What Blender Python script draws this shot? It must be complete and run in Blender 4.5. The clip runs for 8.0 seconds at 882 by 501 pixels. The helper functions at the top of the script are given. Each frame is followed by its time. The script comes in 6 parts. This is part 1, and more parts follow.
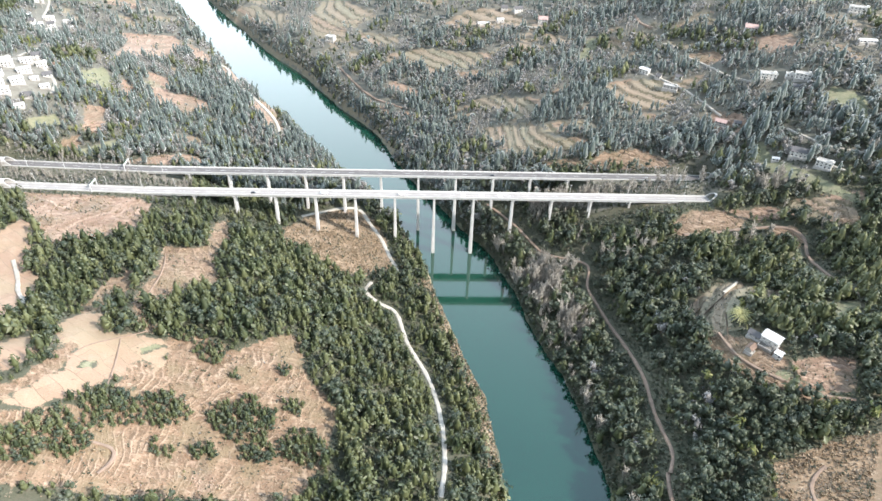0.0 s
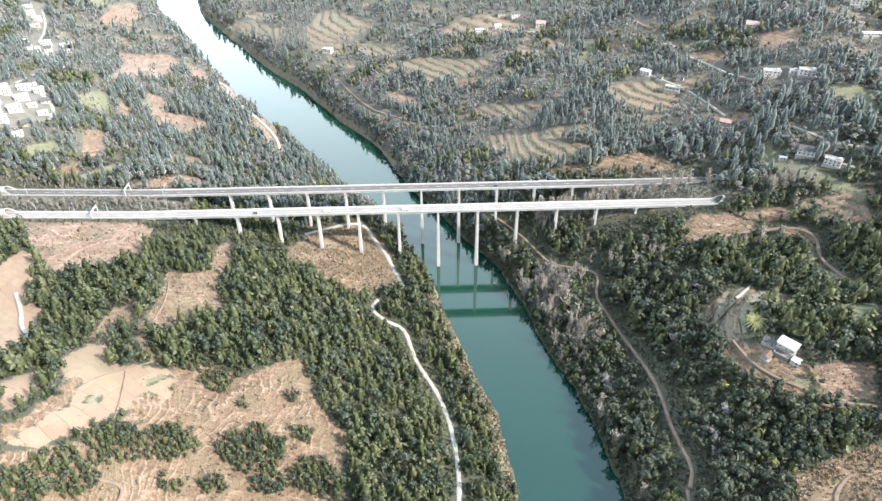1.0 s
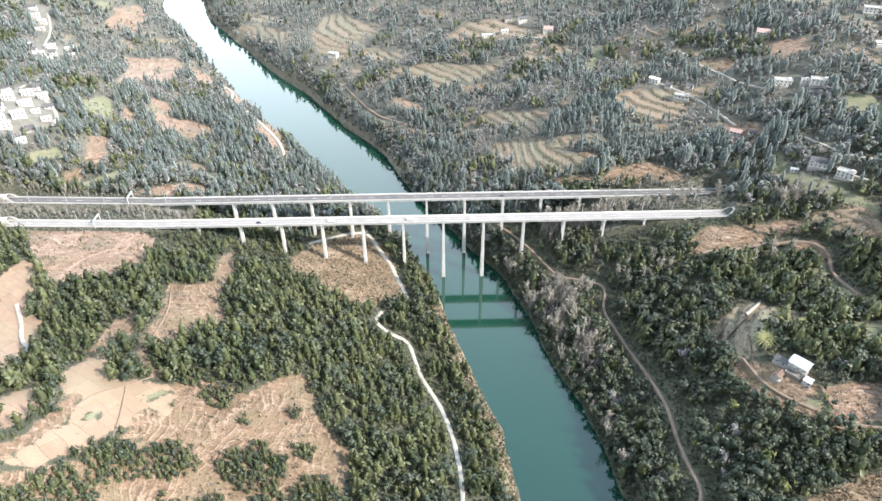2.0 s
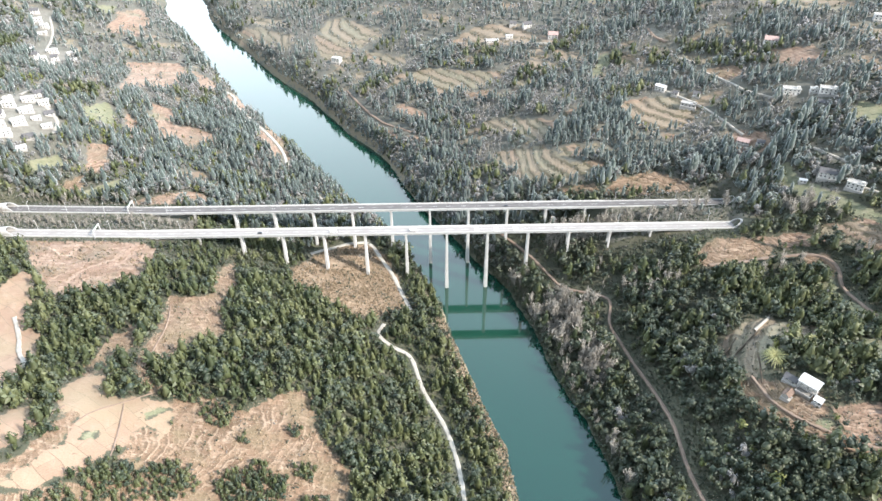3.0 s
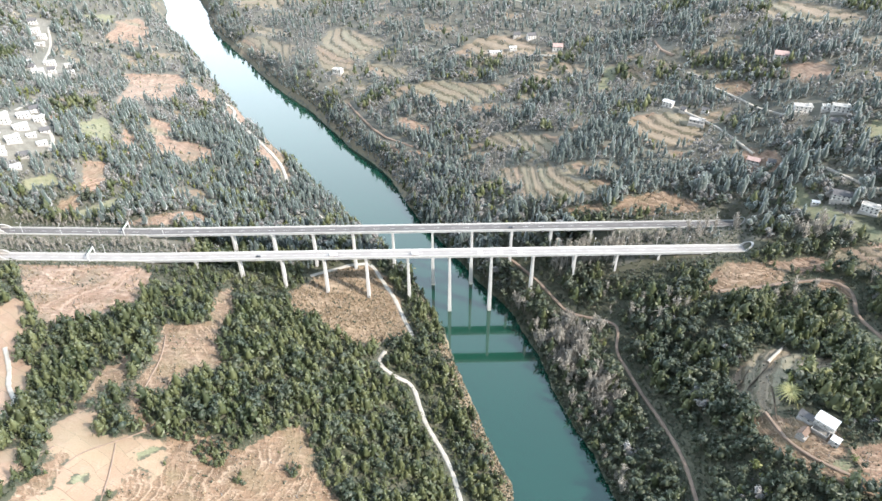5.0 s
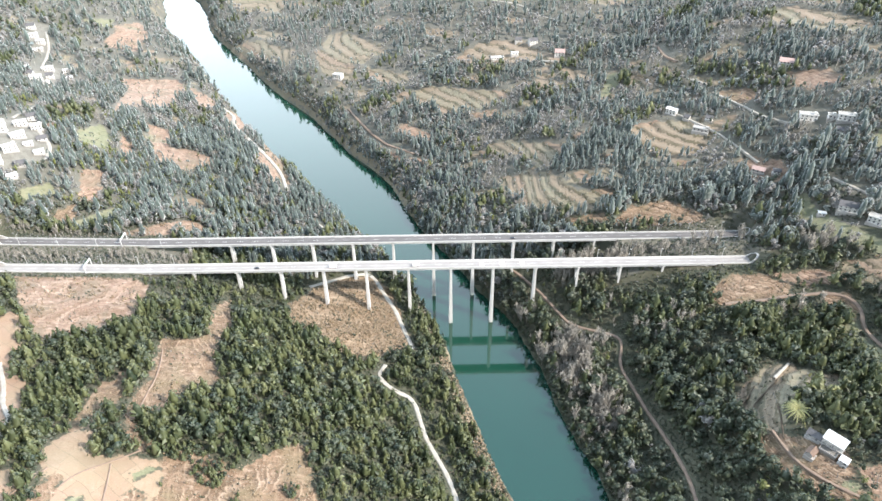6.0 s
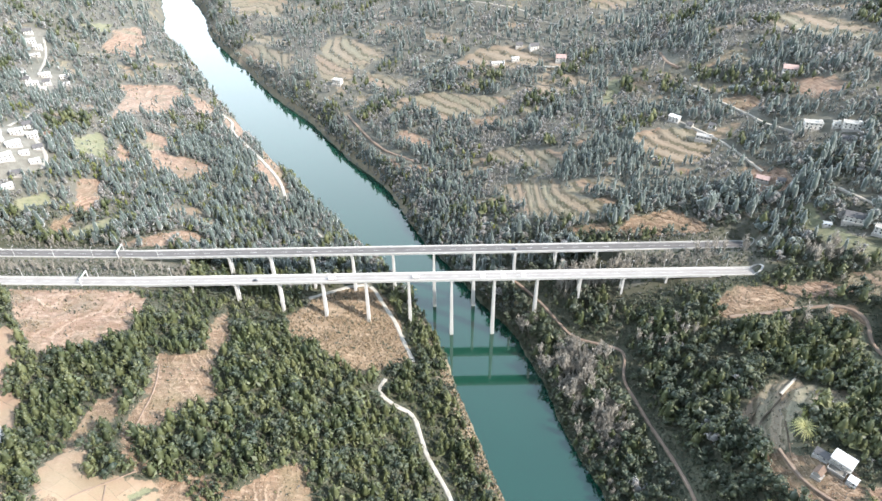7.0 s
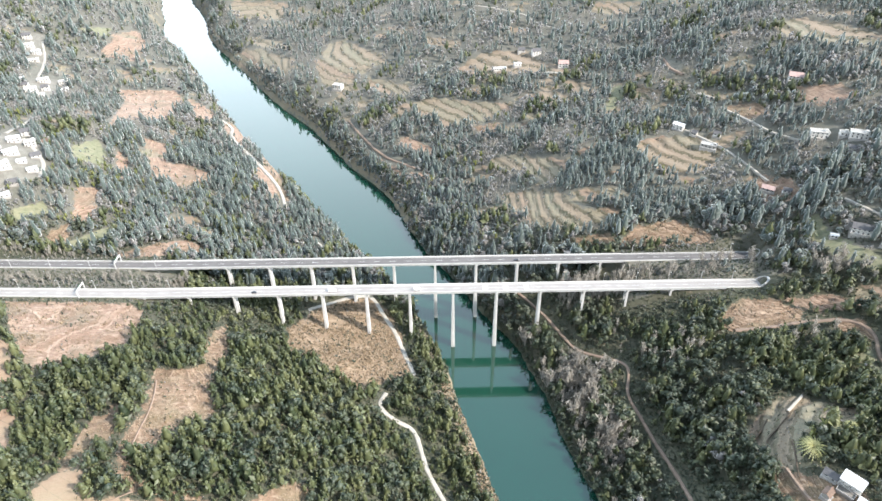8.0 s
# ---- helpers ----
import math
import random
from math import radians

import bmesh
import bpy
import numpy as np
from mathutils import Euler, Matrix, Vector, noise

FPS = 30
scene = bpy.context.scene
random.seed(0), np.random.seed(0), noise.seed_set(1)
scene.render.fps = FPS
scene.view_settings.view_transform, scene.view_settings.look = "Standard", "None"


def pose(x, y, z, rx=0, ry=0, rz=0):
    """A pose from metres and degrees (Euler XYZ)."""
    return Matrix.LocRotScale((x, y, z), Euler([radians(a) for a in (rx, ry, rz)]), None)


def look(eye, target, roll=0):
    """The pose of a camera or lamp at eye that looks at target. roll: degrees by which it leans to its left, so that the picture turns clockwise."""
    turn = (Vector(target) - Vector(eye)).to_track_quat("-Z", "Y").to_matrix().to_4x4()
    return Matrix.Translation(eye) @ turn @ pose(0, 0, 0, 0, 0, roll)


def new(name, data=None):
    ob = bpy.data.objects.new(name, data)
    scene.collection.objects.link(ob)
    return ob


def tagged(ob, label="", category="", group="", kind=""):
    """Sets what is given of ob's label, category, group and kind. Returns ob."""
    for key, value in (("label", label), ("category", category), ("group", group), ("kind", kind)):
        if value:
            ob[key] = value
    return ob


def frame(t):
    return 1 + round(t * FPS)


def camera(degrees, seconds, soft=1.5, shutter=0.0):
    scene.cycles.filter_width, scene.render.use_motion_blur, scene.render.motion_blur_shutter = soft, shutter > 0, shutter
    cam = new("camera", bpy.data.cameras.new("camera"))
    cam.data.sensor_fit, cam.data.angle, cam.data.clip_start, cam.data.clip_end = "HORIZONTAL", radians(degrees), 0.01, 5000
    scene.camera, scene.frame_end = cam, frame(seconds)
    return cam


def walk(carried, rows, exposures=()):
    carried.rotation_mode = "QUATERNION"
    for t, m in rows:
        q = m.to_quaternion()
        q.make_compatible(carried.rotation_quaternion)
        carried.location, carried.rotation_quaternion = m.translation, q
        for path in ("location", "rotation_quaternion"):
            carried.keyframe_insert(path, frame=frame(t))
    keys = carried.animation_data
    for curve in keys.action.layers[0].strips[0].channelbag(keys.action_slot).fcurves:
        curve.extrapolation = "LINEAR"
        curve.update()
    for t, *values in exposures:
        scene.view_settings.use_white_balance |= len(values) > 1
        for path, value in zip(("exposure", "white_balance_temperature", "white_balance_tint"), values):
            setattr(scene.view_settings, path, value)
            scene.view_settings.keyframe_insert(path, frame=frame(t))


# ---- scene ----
cam = camera(67.83, 8.0)
PATH = [
    (0.0, look((-17.53, -569.05, 415.39), (4.95, -84.49, 62.27), 2.26)),
    (0.1, look((-17.50, -567.74, 415.84), (4.28, -82.30, 63.90), 0.62)),
    (0.2, look((-17.47, -566.43, 416.29), (3.76, -80.65, 64.80), 0.04)),
    (0.3, look((-17.43, -565.12, 416.74), (3.28, -79.20, 65.40), -0.26)),
    (0.5, look((-17.37, -562.50, 417.64), (2.42, -76.52, 66.31), -0.26)),
    (1.0, look((-17.22, -555.95, 419.87), (0.26, -69.93, 68.48), -0.27)),
    (1.5, look((-17.08, -549.40, 422.10), (-1.85, -63.40, 70.58), -0.25)),
    (3.0, look((-16.75, -529.79, 428.76), (-6.68, -43.92, 76.87), -0.25)),
    (3.5, look((-16.66, -523.26, 430.97), (-6.77, -37.38, 79.09), -0.27)),
    (4.0, look((-16.59, -516.74, 433.17), (-7.23, -30.73, 81.45), -0.30)),
    (4.5, look((-16.54, -510.22, 435.37), (-7.97, -24.15, 83.70), -0.33)),
    (6.0, look((-16.45, -490.68, 441.92), (-9.24, -4.82, 89.94), -0.40)),
    (6.5, look((-16.44, -484.18, 444.09), (-9.24, 1.59, 91.98), -0.45)),
    (7.0, look((-16.46, -477.68, 446.25), (-9.52, 7.99, 94.01), -0.50)),
    (7.5, look((-16.48, -471.18, 448.41), (-9.90, 14.39, 96.02), -0.50)),
    (8.0, look((-16.52, -464.69, 450.56), (-10.54, 20.75, 97.98), -0.51)),
]
walk(cam, PATH, [(0.0, 0.52, 6250, 11), (8.0, 0.52, 6250, 11)])

# ---- sky, sun, exposure ----
SUN_EL, SUN_AZ = radians(38), radians(121)           # azimuth from +y towards +x
SUN_WAY = Vector((math.cos(SUN_EL) * math.sin(SUN_AZ), math.cos(SUN_EL) * math.cos(SUN_AZ), math.sin(SUN_EL)))
GLARE_WAY = Vector((0.35, 0.9, 0.25)).normalized()   # haze added brightest up the valley, off the sun's side, to brighten the river
world = bpy.data.worlds.new("sky")
scene.world = world
world.use_nodes = True
wn, wl = world.node_tree.nodes, world.node_tree.links
sky = wn.new("ShaderNodeTexSky")
sky.sky_type, sky.sun_disc = "NISHITA", False
sky.sun_elevation, sky.sun_rotation = SUN_EL, SUN_AZ
sky.altitude, sky.air_density, sky.dust_density = 600, 1.6, 4.0
wn["Background"].inputs[1].default_value = 0.15
where = wn.new("ShaderNodeTexCoord")
rise = wn.new("ShaderNodeSeparateXYZ")               # pale near the horizon, bluer overhead
wl.new(where.outputs["Generated"], rise.inputs[0])
pale = wn.new("ShaderNodeMapRange")
pale.interpolation_type = "SMOOTHSTEP"
for key, v in (("From Min", 0.1), ("From Max", 0.85), ("To Min", 0.0), ("To Max", 1.0)):
    pale.inputs[key].default_value = v
wl.new(rise.outputs[2], pale.inputs["Value"])
shades = wn.new("ShaderNodeMix")
shades.data_type = "RGBA"
shades.inputs[6].default_value, shades.inputs[7].default_value = (20.6, 22.4, 23.8, 1), (3.5, 4.7, 5.9, 1)
wl.new(pale.outputs[0], shades.inputs[0])
turn_ = wn.new("ShaderNodeVectorMath")
turn_.operation = "DOT_PRODUCT"
turn_.inputs[1].default_value = GLARE_WAY
wl.new(where.outputs["Generated"], turn_.inputs[0])
glare = wn.new("ShaderNodeMapRange")
glare.interpolation_type = "SMOOTHSTEP"
for key, v in (("From Min", -0.5), ("From Max", 1.0), ("To Min", 0.35), ("To Max", 1.5)):
    glare.inputs[key].default_value = v
wl.new(turn_.outputs["Value"], glare.inputs["Value"])
haze = wn.new("ShaderNodeVectorMath")
haze.operation = "SCALE"
wl.new(shades.outputs[2], haze.inputs[0])
wl.new(glare.outputs[0], haze.inputs["Scale"])
veil = wn.new("ShaderNodeMix")                       # a bright haze over the blue
veil.data_type = "RGBA"
veil.inputs[0].default_value = 0.75
wl.new(sky.outputs[0], veil.inputs[6])
wl.new(haze.outputs[0], veil.inputs[7])
wl.new(veil.outputs[2], wn["Background"].inputs[0])
sun = new("sun", bpy.data.lights.new("sun", "SUN"))
sun.data.energy, sun.data.angle, sun.data.color = 4.9, radians(2.0), (1.0, 0.92, 0.815)
sun.matrix_world = look(Vector((0, 0, 0)), -SUN_WAY)


# ---- materials ----
def material(name, roughness=0.85, metal=0.0):
    m = bpy.data.materials.new(name)
    m.use_nodes = True
    nt = m.node_tree
    b = nt.nodes["Principled BSDF"]
    b.inputs["Roughness"].default_value, b.inputs["Metallic"].default_value = roughness, metal
    return m, nt, b


def noise_tex(nt, coords, scale, detail=4.0, rough=0.55):
    n = nt.nodes.new("ShaderNodeTexNoise")
    n.inputs["Scale"].default_value, n.inputs["Detail"].default_value, n.inputs["Roughness"].default_value = scale, detail, rough
    nt.links.new(coords, n.inputs["Vector"])
    return n.outputs["Fac"]


def ramp(nt, fac, low, high):
    r = nt.nodes.new("ShaderNodeMapRange")
    r.inputs["From Min"].default_value, r.inputs["From Max"].default_value = low, high
    nt.links.new(fac, r.inputs["Value"])
    return r.outputs["Result"]


def blend(nt, fac, a, b):
    """Mix of two colours, each a socket or a tuple."""
    x = nt.nodes.new("ShaderNodeMix")
    x.data_type = "RGBA"
    if isinstance(fac, float):
        x.inputs[0].default_value = fac
    else:
        nt.links.new(fac, x.inputs[0])
    for socket, c in ((x.inputs[6], a), (x.inputs[7], b)):
        if isinstance(c, tuple):
            socket.default_value = (*c, 1)
        else:
            nt.links.new(c, socket)
    return x.outputs[2]


def calc(nt, op, a, b=0.0):
    x = nt.nodes.new("ShaderNodeMath")
    x.operation = op
    for socket, v in ((x.inputs[0], a), (x.inputs[1], b)):
        if isinstance(v, (int, float)):
            socket.default_value = v
        else:
            nt.links.new(v, socket)
    return x.outputs[0]


def bump(nt, bsdf, fac, strength, distance):
    n = nt.nodes.new("ShaderNodeBump")
    n.inputs["Strength"].default_value, n.inputs["Distance"].default_value = strength, distance
    nt.links.new(fac, n.inputs["Height"])
    nt.links.new(n.outputs[0], bsdf.inputs["Normal"])


def place_of(nt):
    return nt.nodes.new("ShaderNodeNewGeometry").outputs["Position"]


def plain(name, a, b, scale=0.5, fine=6.0, roughness=0.85, metal=0.0, relief=0.3, deep=0.02):
    """Two tones in large stains and fine grain, with a little relief."""
    m, nt, bs = material(name, roughness, metal)
    p = place_of(nt)
    c = blend(nt, ramp(nt, noise_tex(nt, p, scale), 0.35, 0.65), a, b)
    g = noise_tex(nt, p, fine, 3)
    dark = tuple(0.72 * v for v in a)
    c = blend(nt, calc(nt, "MULTIPLY", ramp(nt, g, 0.5, 0.75), 0.45), c, dark)
    nt.links.new(c, bs.inputs["Base Color"])
    bump(nt, bs, g, relief, deep)
    return m


CONCRETE = plain("concrete", (0.56, 0.54, 0.51), (0.46, 0.45, 0.43), 0.12, 1.5)
CONCRETE_WHITE = plain("pale concrete", (0.67, 0.662, 0.645), (0.58, 0.572, 0.556), 0.15, 1.2)
ROAD_PALE = plain("worn pale asphalt", (0.41, 0.385, 0.362), (0.33, 0.308, 0.29), 0.09, 2.0)
ROAD_DARK = plain("dark asphalt", (0.185, 0.172, 0.165), (0.142, 0.133, 0.128), 0.08, 2.0)
TRACK_PALE = plain("worn wheel track", (0.31, 0.288, 0.272), (0.26, 0.24, 0.228), 0.05, 2.0)
TRACK_DARK = plain("dark wheel track", (0.135, 0.126, 0.122), (0.108, 0.101, 0.098), 0.05, 2.0)
PAINT_WHITE = plain("road paint", (0.78, 0.78, 0.76), (0.66, 0.66, 0.64), 0.5, 3.0)
PATH_CONCRETE = plain("path concrete", (0.52, 0.485, 0.43), (0.42, 0.385, 0.33), 0.2, 1.5)
PATH_DIRT = plain("path earth", (0.32, 0.235, 0.18), (0.245, 0.18, 0.135), 0.25, 1.4)
WALL_WHITE = plain("white plaster", (0.78, 0.77, 0.74), (0.68, 0.66, 0.62), 0.25, 2.0)
DITCH_EARTH = plain("damp ditch earth", (0.13, 0.10, 0.07), (0.09, 0.07, 0.05), 0.4, 2.0)
YARD = plain("yard concrete", (0.27, 0.25, 0.22), (0.20, 0.185, 0.165), 0.3, 2.0)
WALL_GREY = plain("grey render", (0.52, 0.50, 0.47), (0.42, 0.40, 0.38), 0.25, 2.0)
ROOF_WHITE = plain("white sheet roof", (0.80, 0.80, 0.80), (0.68, 0.69, 0.70), 0.3, 2.5, 0.45)
ROOF_GREY = plain("grey roof tiles", (0.17, 0.165, 0.17), (0.12, 0.12, 0.125), 0.5, 3.0)
ROOF_PINK = plain("faded pink roof sheet", (0.55, 0.40, 0.37), (0.46, 0.33, 0.30), 0.4, 2.5)
ROOF_BROWN = plain("brown roof tiles", (0.24, 0.165, 0.125), (0.17, 0.12, 0.092), 0.5, 3.0)
ROOF_SLAB = plain("weathered roof slab", (0.50, 0.49, 0.47), (0.38, 0.37, 0.35), 0.35, 2.0)
BARK = plain("bark", (0.16, 0.12, 0.09), (0.11, 0.085, 0.065), 0.6, 4.0)
BARE_WOOD = plain("bare twigs", (0.34, 0.29, 0.25), (0.25, 0.215, 0.185), 0.05, 2.0)
# painted shade for the plate that ends each tunnel bore
BORE_SHADE = plain("painted bore shade", (0.07, 0.07, 0.07), (0.05, 0.05, 0.05), 0.4, 2.0)
SHADE_GLASS, _nt, _b = material("window glass", 0.08)
_b.inputs["Base Color"].default_value = (0.03, 0.04, 0.05, 1)
CAR_WHITE, _nt, _b = material("white car paint", 0.3)
_b.inputs["Base Color"].default_value = (0.75, 0.75, 0.75, 1)
CAR_DARK, _nt, _b = material("dark car paint", 0.3)
_b.inputs["Base Color"].default_value = (0.03, 0.035, 0.05, 1)
RUBBER, _nt, _b = material("tyre rubber", 0.9)
_b.inputs["Base Color"].default_value = (0.02, 0.02, 0.02, 1)
SIGN_GREEN = plain("green sign face", (0.03, 0.16, 0.08), (0.025, 0.13, 0.065), 0.5, 4.0, 0.5)


def foliage(name, dark, mid, light, patch_scale=0.03, haze_sheen=0.0):
    """Leaf clumps: each a little different, with larger drifts of tone through the wood."""
    m, nt, bs = material(name, 0.5)
    isl = nt.nodes.new("ShaderNodeNewGeometry")
    tone = nt.nodes.new("ShaderNodeAttribute")
    tone.attribute_name = "tint"
    drift = ramp(nt, noise_tex(nt, isl.outputs["Position"], patch_scale, 3), 0.35, 0.65)
    each = calc(nt, "ADD", calc(nt, "MULTIPLY", isl.outputs["Random Per Island"], 0.65), calc(nt, "MULTIPLY", tone.outputs["Fac"], 0.4))
    c = blend(nt, each, dark, mid)
    c = blend(nt, calc(nt, "MULTIPLY", drift, calc(nt, "MULTIPLY", each, 0.8)), c, light)
    nt.links.new(c, bs.inputs["Base Color"])
    bs.inputs["Specular IOR Level"].default_value = 0.5
    # sheen pales the distant kinds at grazing view, standing in for haze
    bs.inputs["Sheen Weight"].default_value, bs.inputs["Sheen Roughness"].default_value = haze_sheen, 0.6
    return m


LEAF_PINE = foliage("pine needles", (0.018, 0.032, 0.016), (0.098, 0.118, 0.051), (0.205, 0.212, 0.100))
LEAF_BROAD = foliage("evergreen leaves", (0.026, 0.042, 0.028), (0.062, 0.080, 0.049), (0.120, 0.132, 0.074))
LEAF_BAMBOO = foliage("bamboo leaves", (0.085, 0.11, 0.035), (0.16, 0.18, 0.05), (0.26, 0.26, 0.08))
LEAF_PALM = foliage("palm fronds", (0.12, 0.14, 0.05), (0.27, 0.28, 0.11), (0.42, 0.40, 0.18))
LAMP_PAINT = plain("pale lamp paint", (0.70, 0.70, 0.68), (0.60, 0.60, 0.58), 0.6, 5.0, 0.5)
# bluish, low-contrast needles and strong sheen imitate haze over the far firs
LEAF_FIR = foliage("fir needles", (0.028, 0.052, 0.045), (0.050, 0.085, 0.072), (0.096, 0.136, 0.112), 0.03, 0.75)
LEAF_GREY = foliage("grey winter twigs", (0.20, 0.185, 0.16), (0.33, 0.305, 0.265), (0.46, 0.425, 0.365))
# greyer, paler leaves put distance haze into the colour of the mixed woods
LEAF_HAZED = foliage("haze-paled mixed leaves", (0.041, 0.063, 0.053), (0.078, 0.111, 0.093), (0.14, 0.172, 0.14), 0.012, 0.75)
LEAF_OLIVE = foliage("dull olive leaves", (0.034, 0.048, 0.033), (0.077, 0.092, 0.062), (0.138, 0.146, 0.10))
LEAF_TWIG = foliage("grey-brown twigs", (0.095, 0.092, 0.086), (0.14, 0.134, 0.126), (0.195, 0.182, 0.168), 0.012, 0.65)
LEAF_FERN = foliage("ferns and low leaves", (0.030, 0.042, 0.026), (0.062, 0.078, 0.045), (0.105, 0.112, 0.065))
LEAF_DRY = foliage("dry brush", (0.17, 0.13, 0.08), (0.30, 0.225, 0.14), (0.44, 0.34, 0.225))
TUFT = foliage("dry grass", (0.21, 0.16, 0.105), (0.34, 0.255, 0.17), (0.47, 0.365, 0.26))

# still green river
WATER, _nt, _b = material("river water", 0.06)
_p = place_of(_nt)
_c = blend(_nt, ramp(_nt, noise_tex(_nt, _p, 0.006, 3), 0.35, 0.65), (0.007, 0.045, 0.029), (0.009, 0.053, 0.034))
_nt.links.new(_c, _b.inputs["Base Color"])
_b.inputs["IOR"].default_value = 1.82
bump(_nt, _b, noise_tex(_nt, _p, 0.35, 3), 0.04, 0.04)


# ---- the lie of the land ----
FAR_Y, DECK_Z = 42.7, 70.2
EAST_BANK = [(-900, 1900), (-640, 1330), (-522, 1054), (-487, 940), (-442, 858), (-396, 782), (-345, 697), (-291, 605), (-205, 486), (-171, 427), (-135, 364), (-98, 315), (-72, 270), (-58, 237), (-46, 198), (-26, 155), (10, 90), (36, 38), (52, 12), (65, -13), (73, -41), (81, -67), (87, -100), (92, -129), (100, -157), (110, -180), (119, -234), (124, -278), (130, -420), (120, -900)]
WEST_BANK = [(-1000, 1900), (-740, 1330), (-628, 1059), (-596, 945), (-543, 862), (-482, 769), (-432, 685), (-389, 596), (-348, 528), (-291, 432), (-243, 358), (-199, 289), (-160, 226), (-126, 180), (-94, 131), (-65, 93), (-38, 46), (-13, -10), (0, -64), (11, -108), (21, -141), (30, -174), (41, -206), (47, -275), (44, -420), (20, -900)]


def line_distance(x, y, line):
    """Distance from each (x, y) to a polyline."""
    best = np.full(x.shape, 1e9)
    for (ax, ay), (bx, by) in zip(line, line[1:]):
        ux, uy = bx - ax, by - ay
        s = np.clip(((x - ax) * ux + (y - ay) * uy) / (ux * ux + uy * uy), 0, 1)
        best = np.minimum(best, np.hypot(x - ax - s * ux, y - ay - s * uy))
    return best


def inside(x, y, poly):
    """Whether each (x, y) lies in a polygon."""
    within = np.zeros(x.shape, bool)
    for (ax, ay), (bx, by) in zip(poly, poly[1:] + poly[:1]):
        if ay != by:
            within ^= ((ay > y) != (by > y)) & (x < (bx - ax) * (y - ay) / (by - ay) + ax)
    return within


RIVER = EAST_BANK + WEST_BANK[::-1]


def shore(x, y):
    """Distance from the water's edge, negative in the river; and which side: True east."""
    east, west = line_distance(x, y, EAST_BANK), line_distance(x, y, WEST_BANK)
    wet = inside(x, y, RIVER)
    return np.where(wet, -1, 1) * np.minimum(east, west), east < west


HILLS = []


def hills(y, spread, *tops):
    """A row of rises and hollows at that y: (x, height) each."""
    HILLS.extend((x, y, spread, h) for x, h in tops)


hills(-380, 70, (-400, -18), (-160, 2), (-80, -32), (160, -5), (240, -10), (400, 10))
hills(-300, 70, (-280, 31), (-200, -20), (-120, -20), (200, -17), (280, -42), (440, -1))
hills(-220, 70, (-320, -6), (-240, -1), (-160, -8), (-80, 24), (0, -57), (160, -32), (240, 39), (320, -6))
hills(-140, 70, (-440, 3), (-360, -19), (-280, -6), (-200, -6), (-40, -43), (120, -59), (280, -18), (360, -19))
hills(-60, 70, (-400, -1), (-320, -10), (-240, 3), (-160, -7), (-80, -17), (160, -9), (240, -12), (320, -19), (400, -5))
hills(20, 70, (-440, -26), (-360, -12), (-280, 3), (-200, -28), (-120, -10), (-40, -40), (120, -48), (200, 15), (280, -15), (360, 5))
hills(100, 70, (-400, -18), (-320, -1), (-240, -8), (-160, -21), (80, -11), (160, 19), (240, -46), (400, -6))
hills(180, 70, (-440, 7), (-360, -14), (-280, -11), (-200, -27), (40, -38), (200, -5), (280, 15), (360, -14), (440, 17))
hills(260, 70, (-400, -8), (-320, -8), (0, -24), (80, 3), (240, -9), (320, -12), (400, 2))
hills(340, 70, (-440, 22), (-360, -22), (-40, -5), (40, -14), (200, -9), (360, 21))
hills(-300, 130, (-660, 3), (-520, 1))
hills(-140, 130, (-660, 6), (520, -7), (660, -3))
hills(20, 130, (-520, 8), (520, -10), (660, -14))
hills(180, 130, (-820, 25), (-520, 11), (520, 23))
hills(340, 130, (-520, -3), (660, 22))
hills(460, 130, (-580, 6), (-420, -44), (-100, -37), (60, 1), (220, -9), (540, 34))
hills(620, 130, (-740, 17), (-580, -38), (-100, -8), (60, 10), (220, -22), (380, 18))
hills(780, 130, (-260, -26), (60, 3), (220, 22))
hills(940, 130, (-900, 47), (-420, -30), (-260, -15), (700, 55))


def road_level(x):
    """The carriageways climb a little west of the viaducts."""
    return DECK_Z + 0.032 * np.maximum(0, -292 - x)


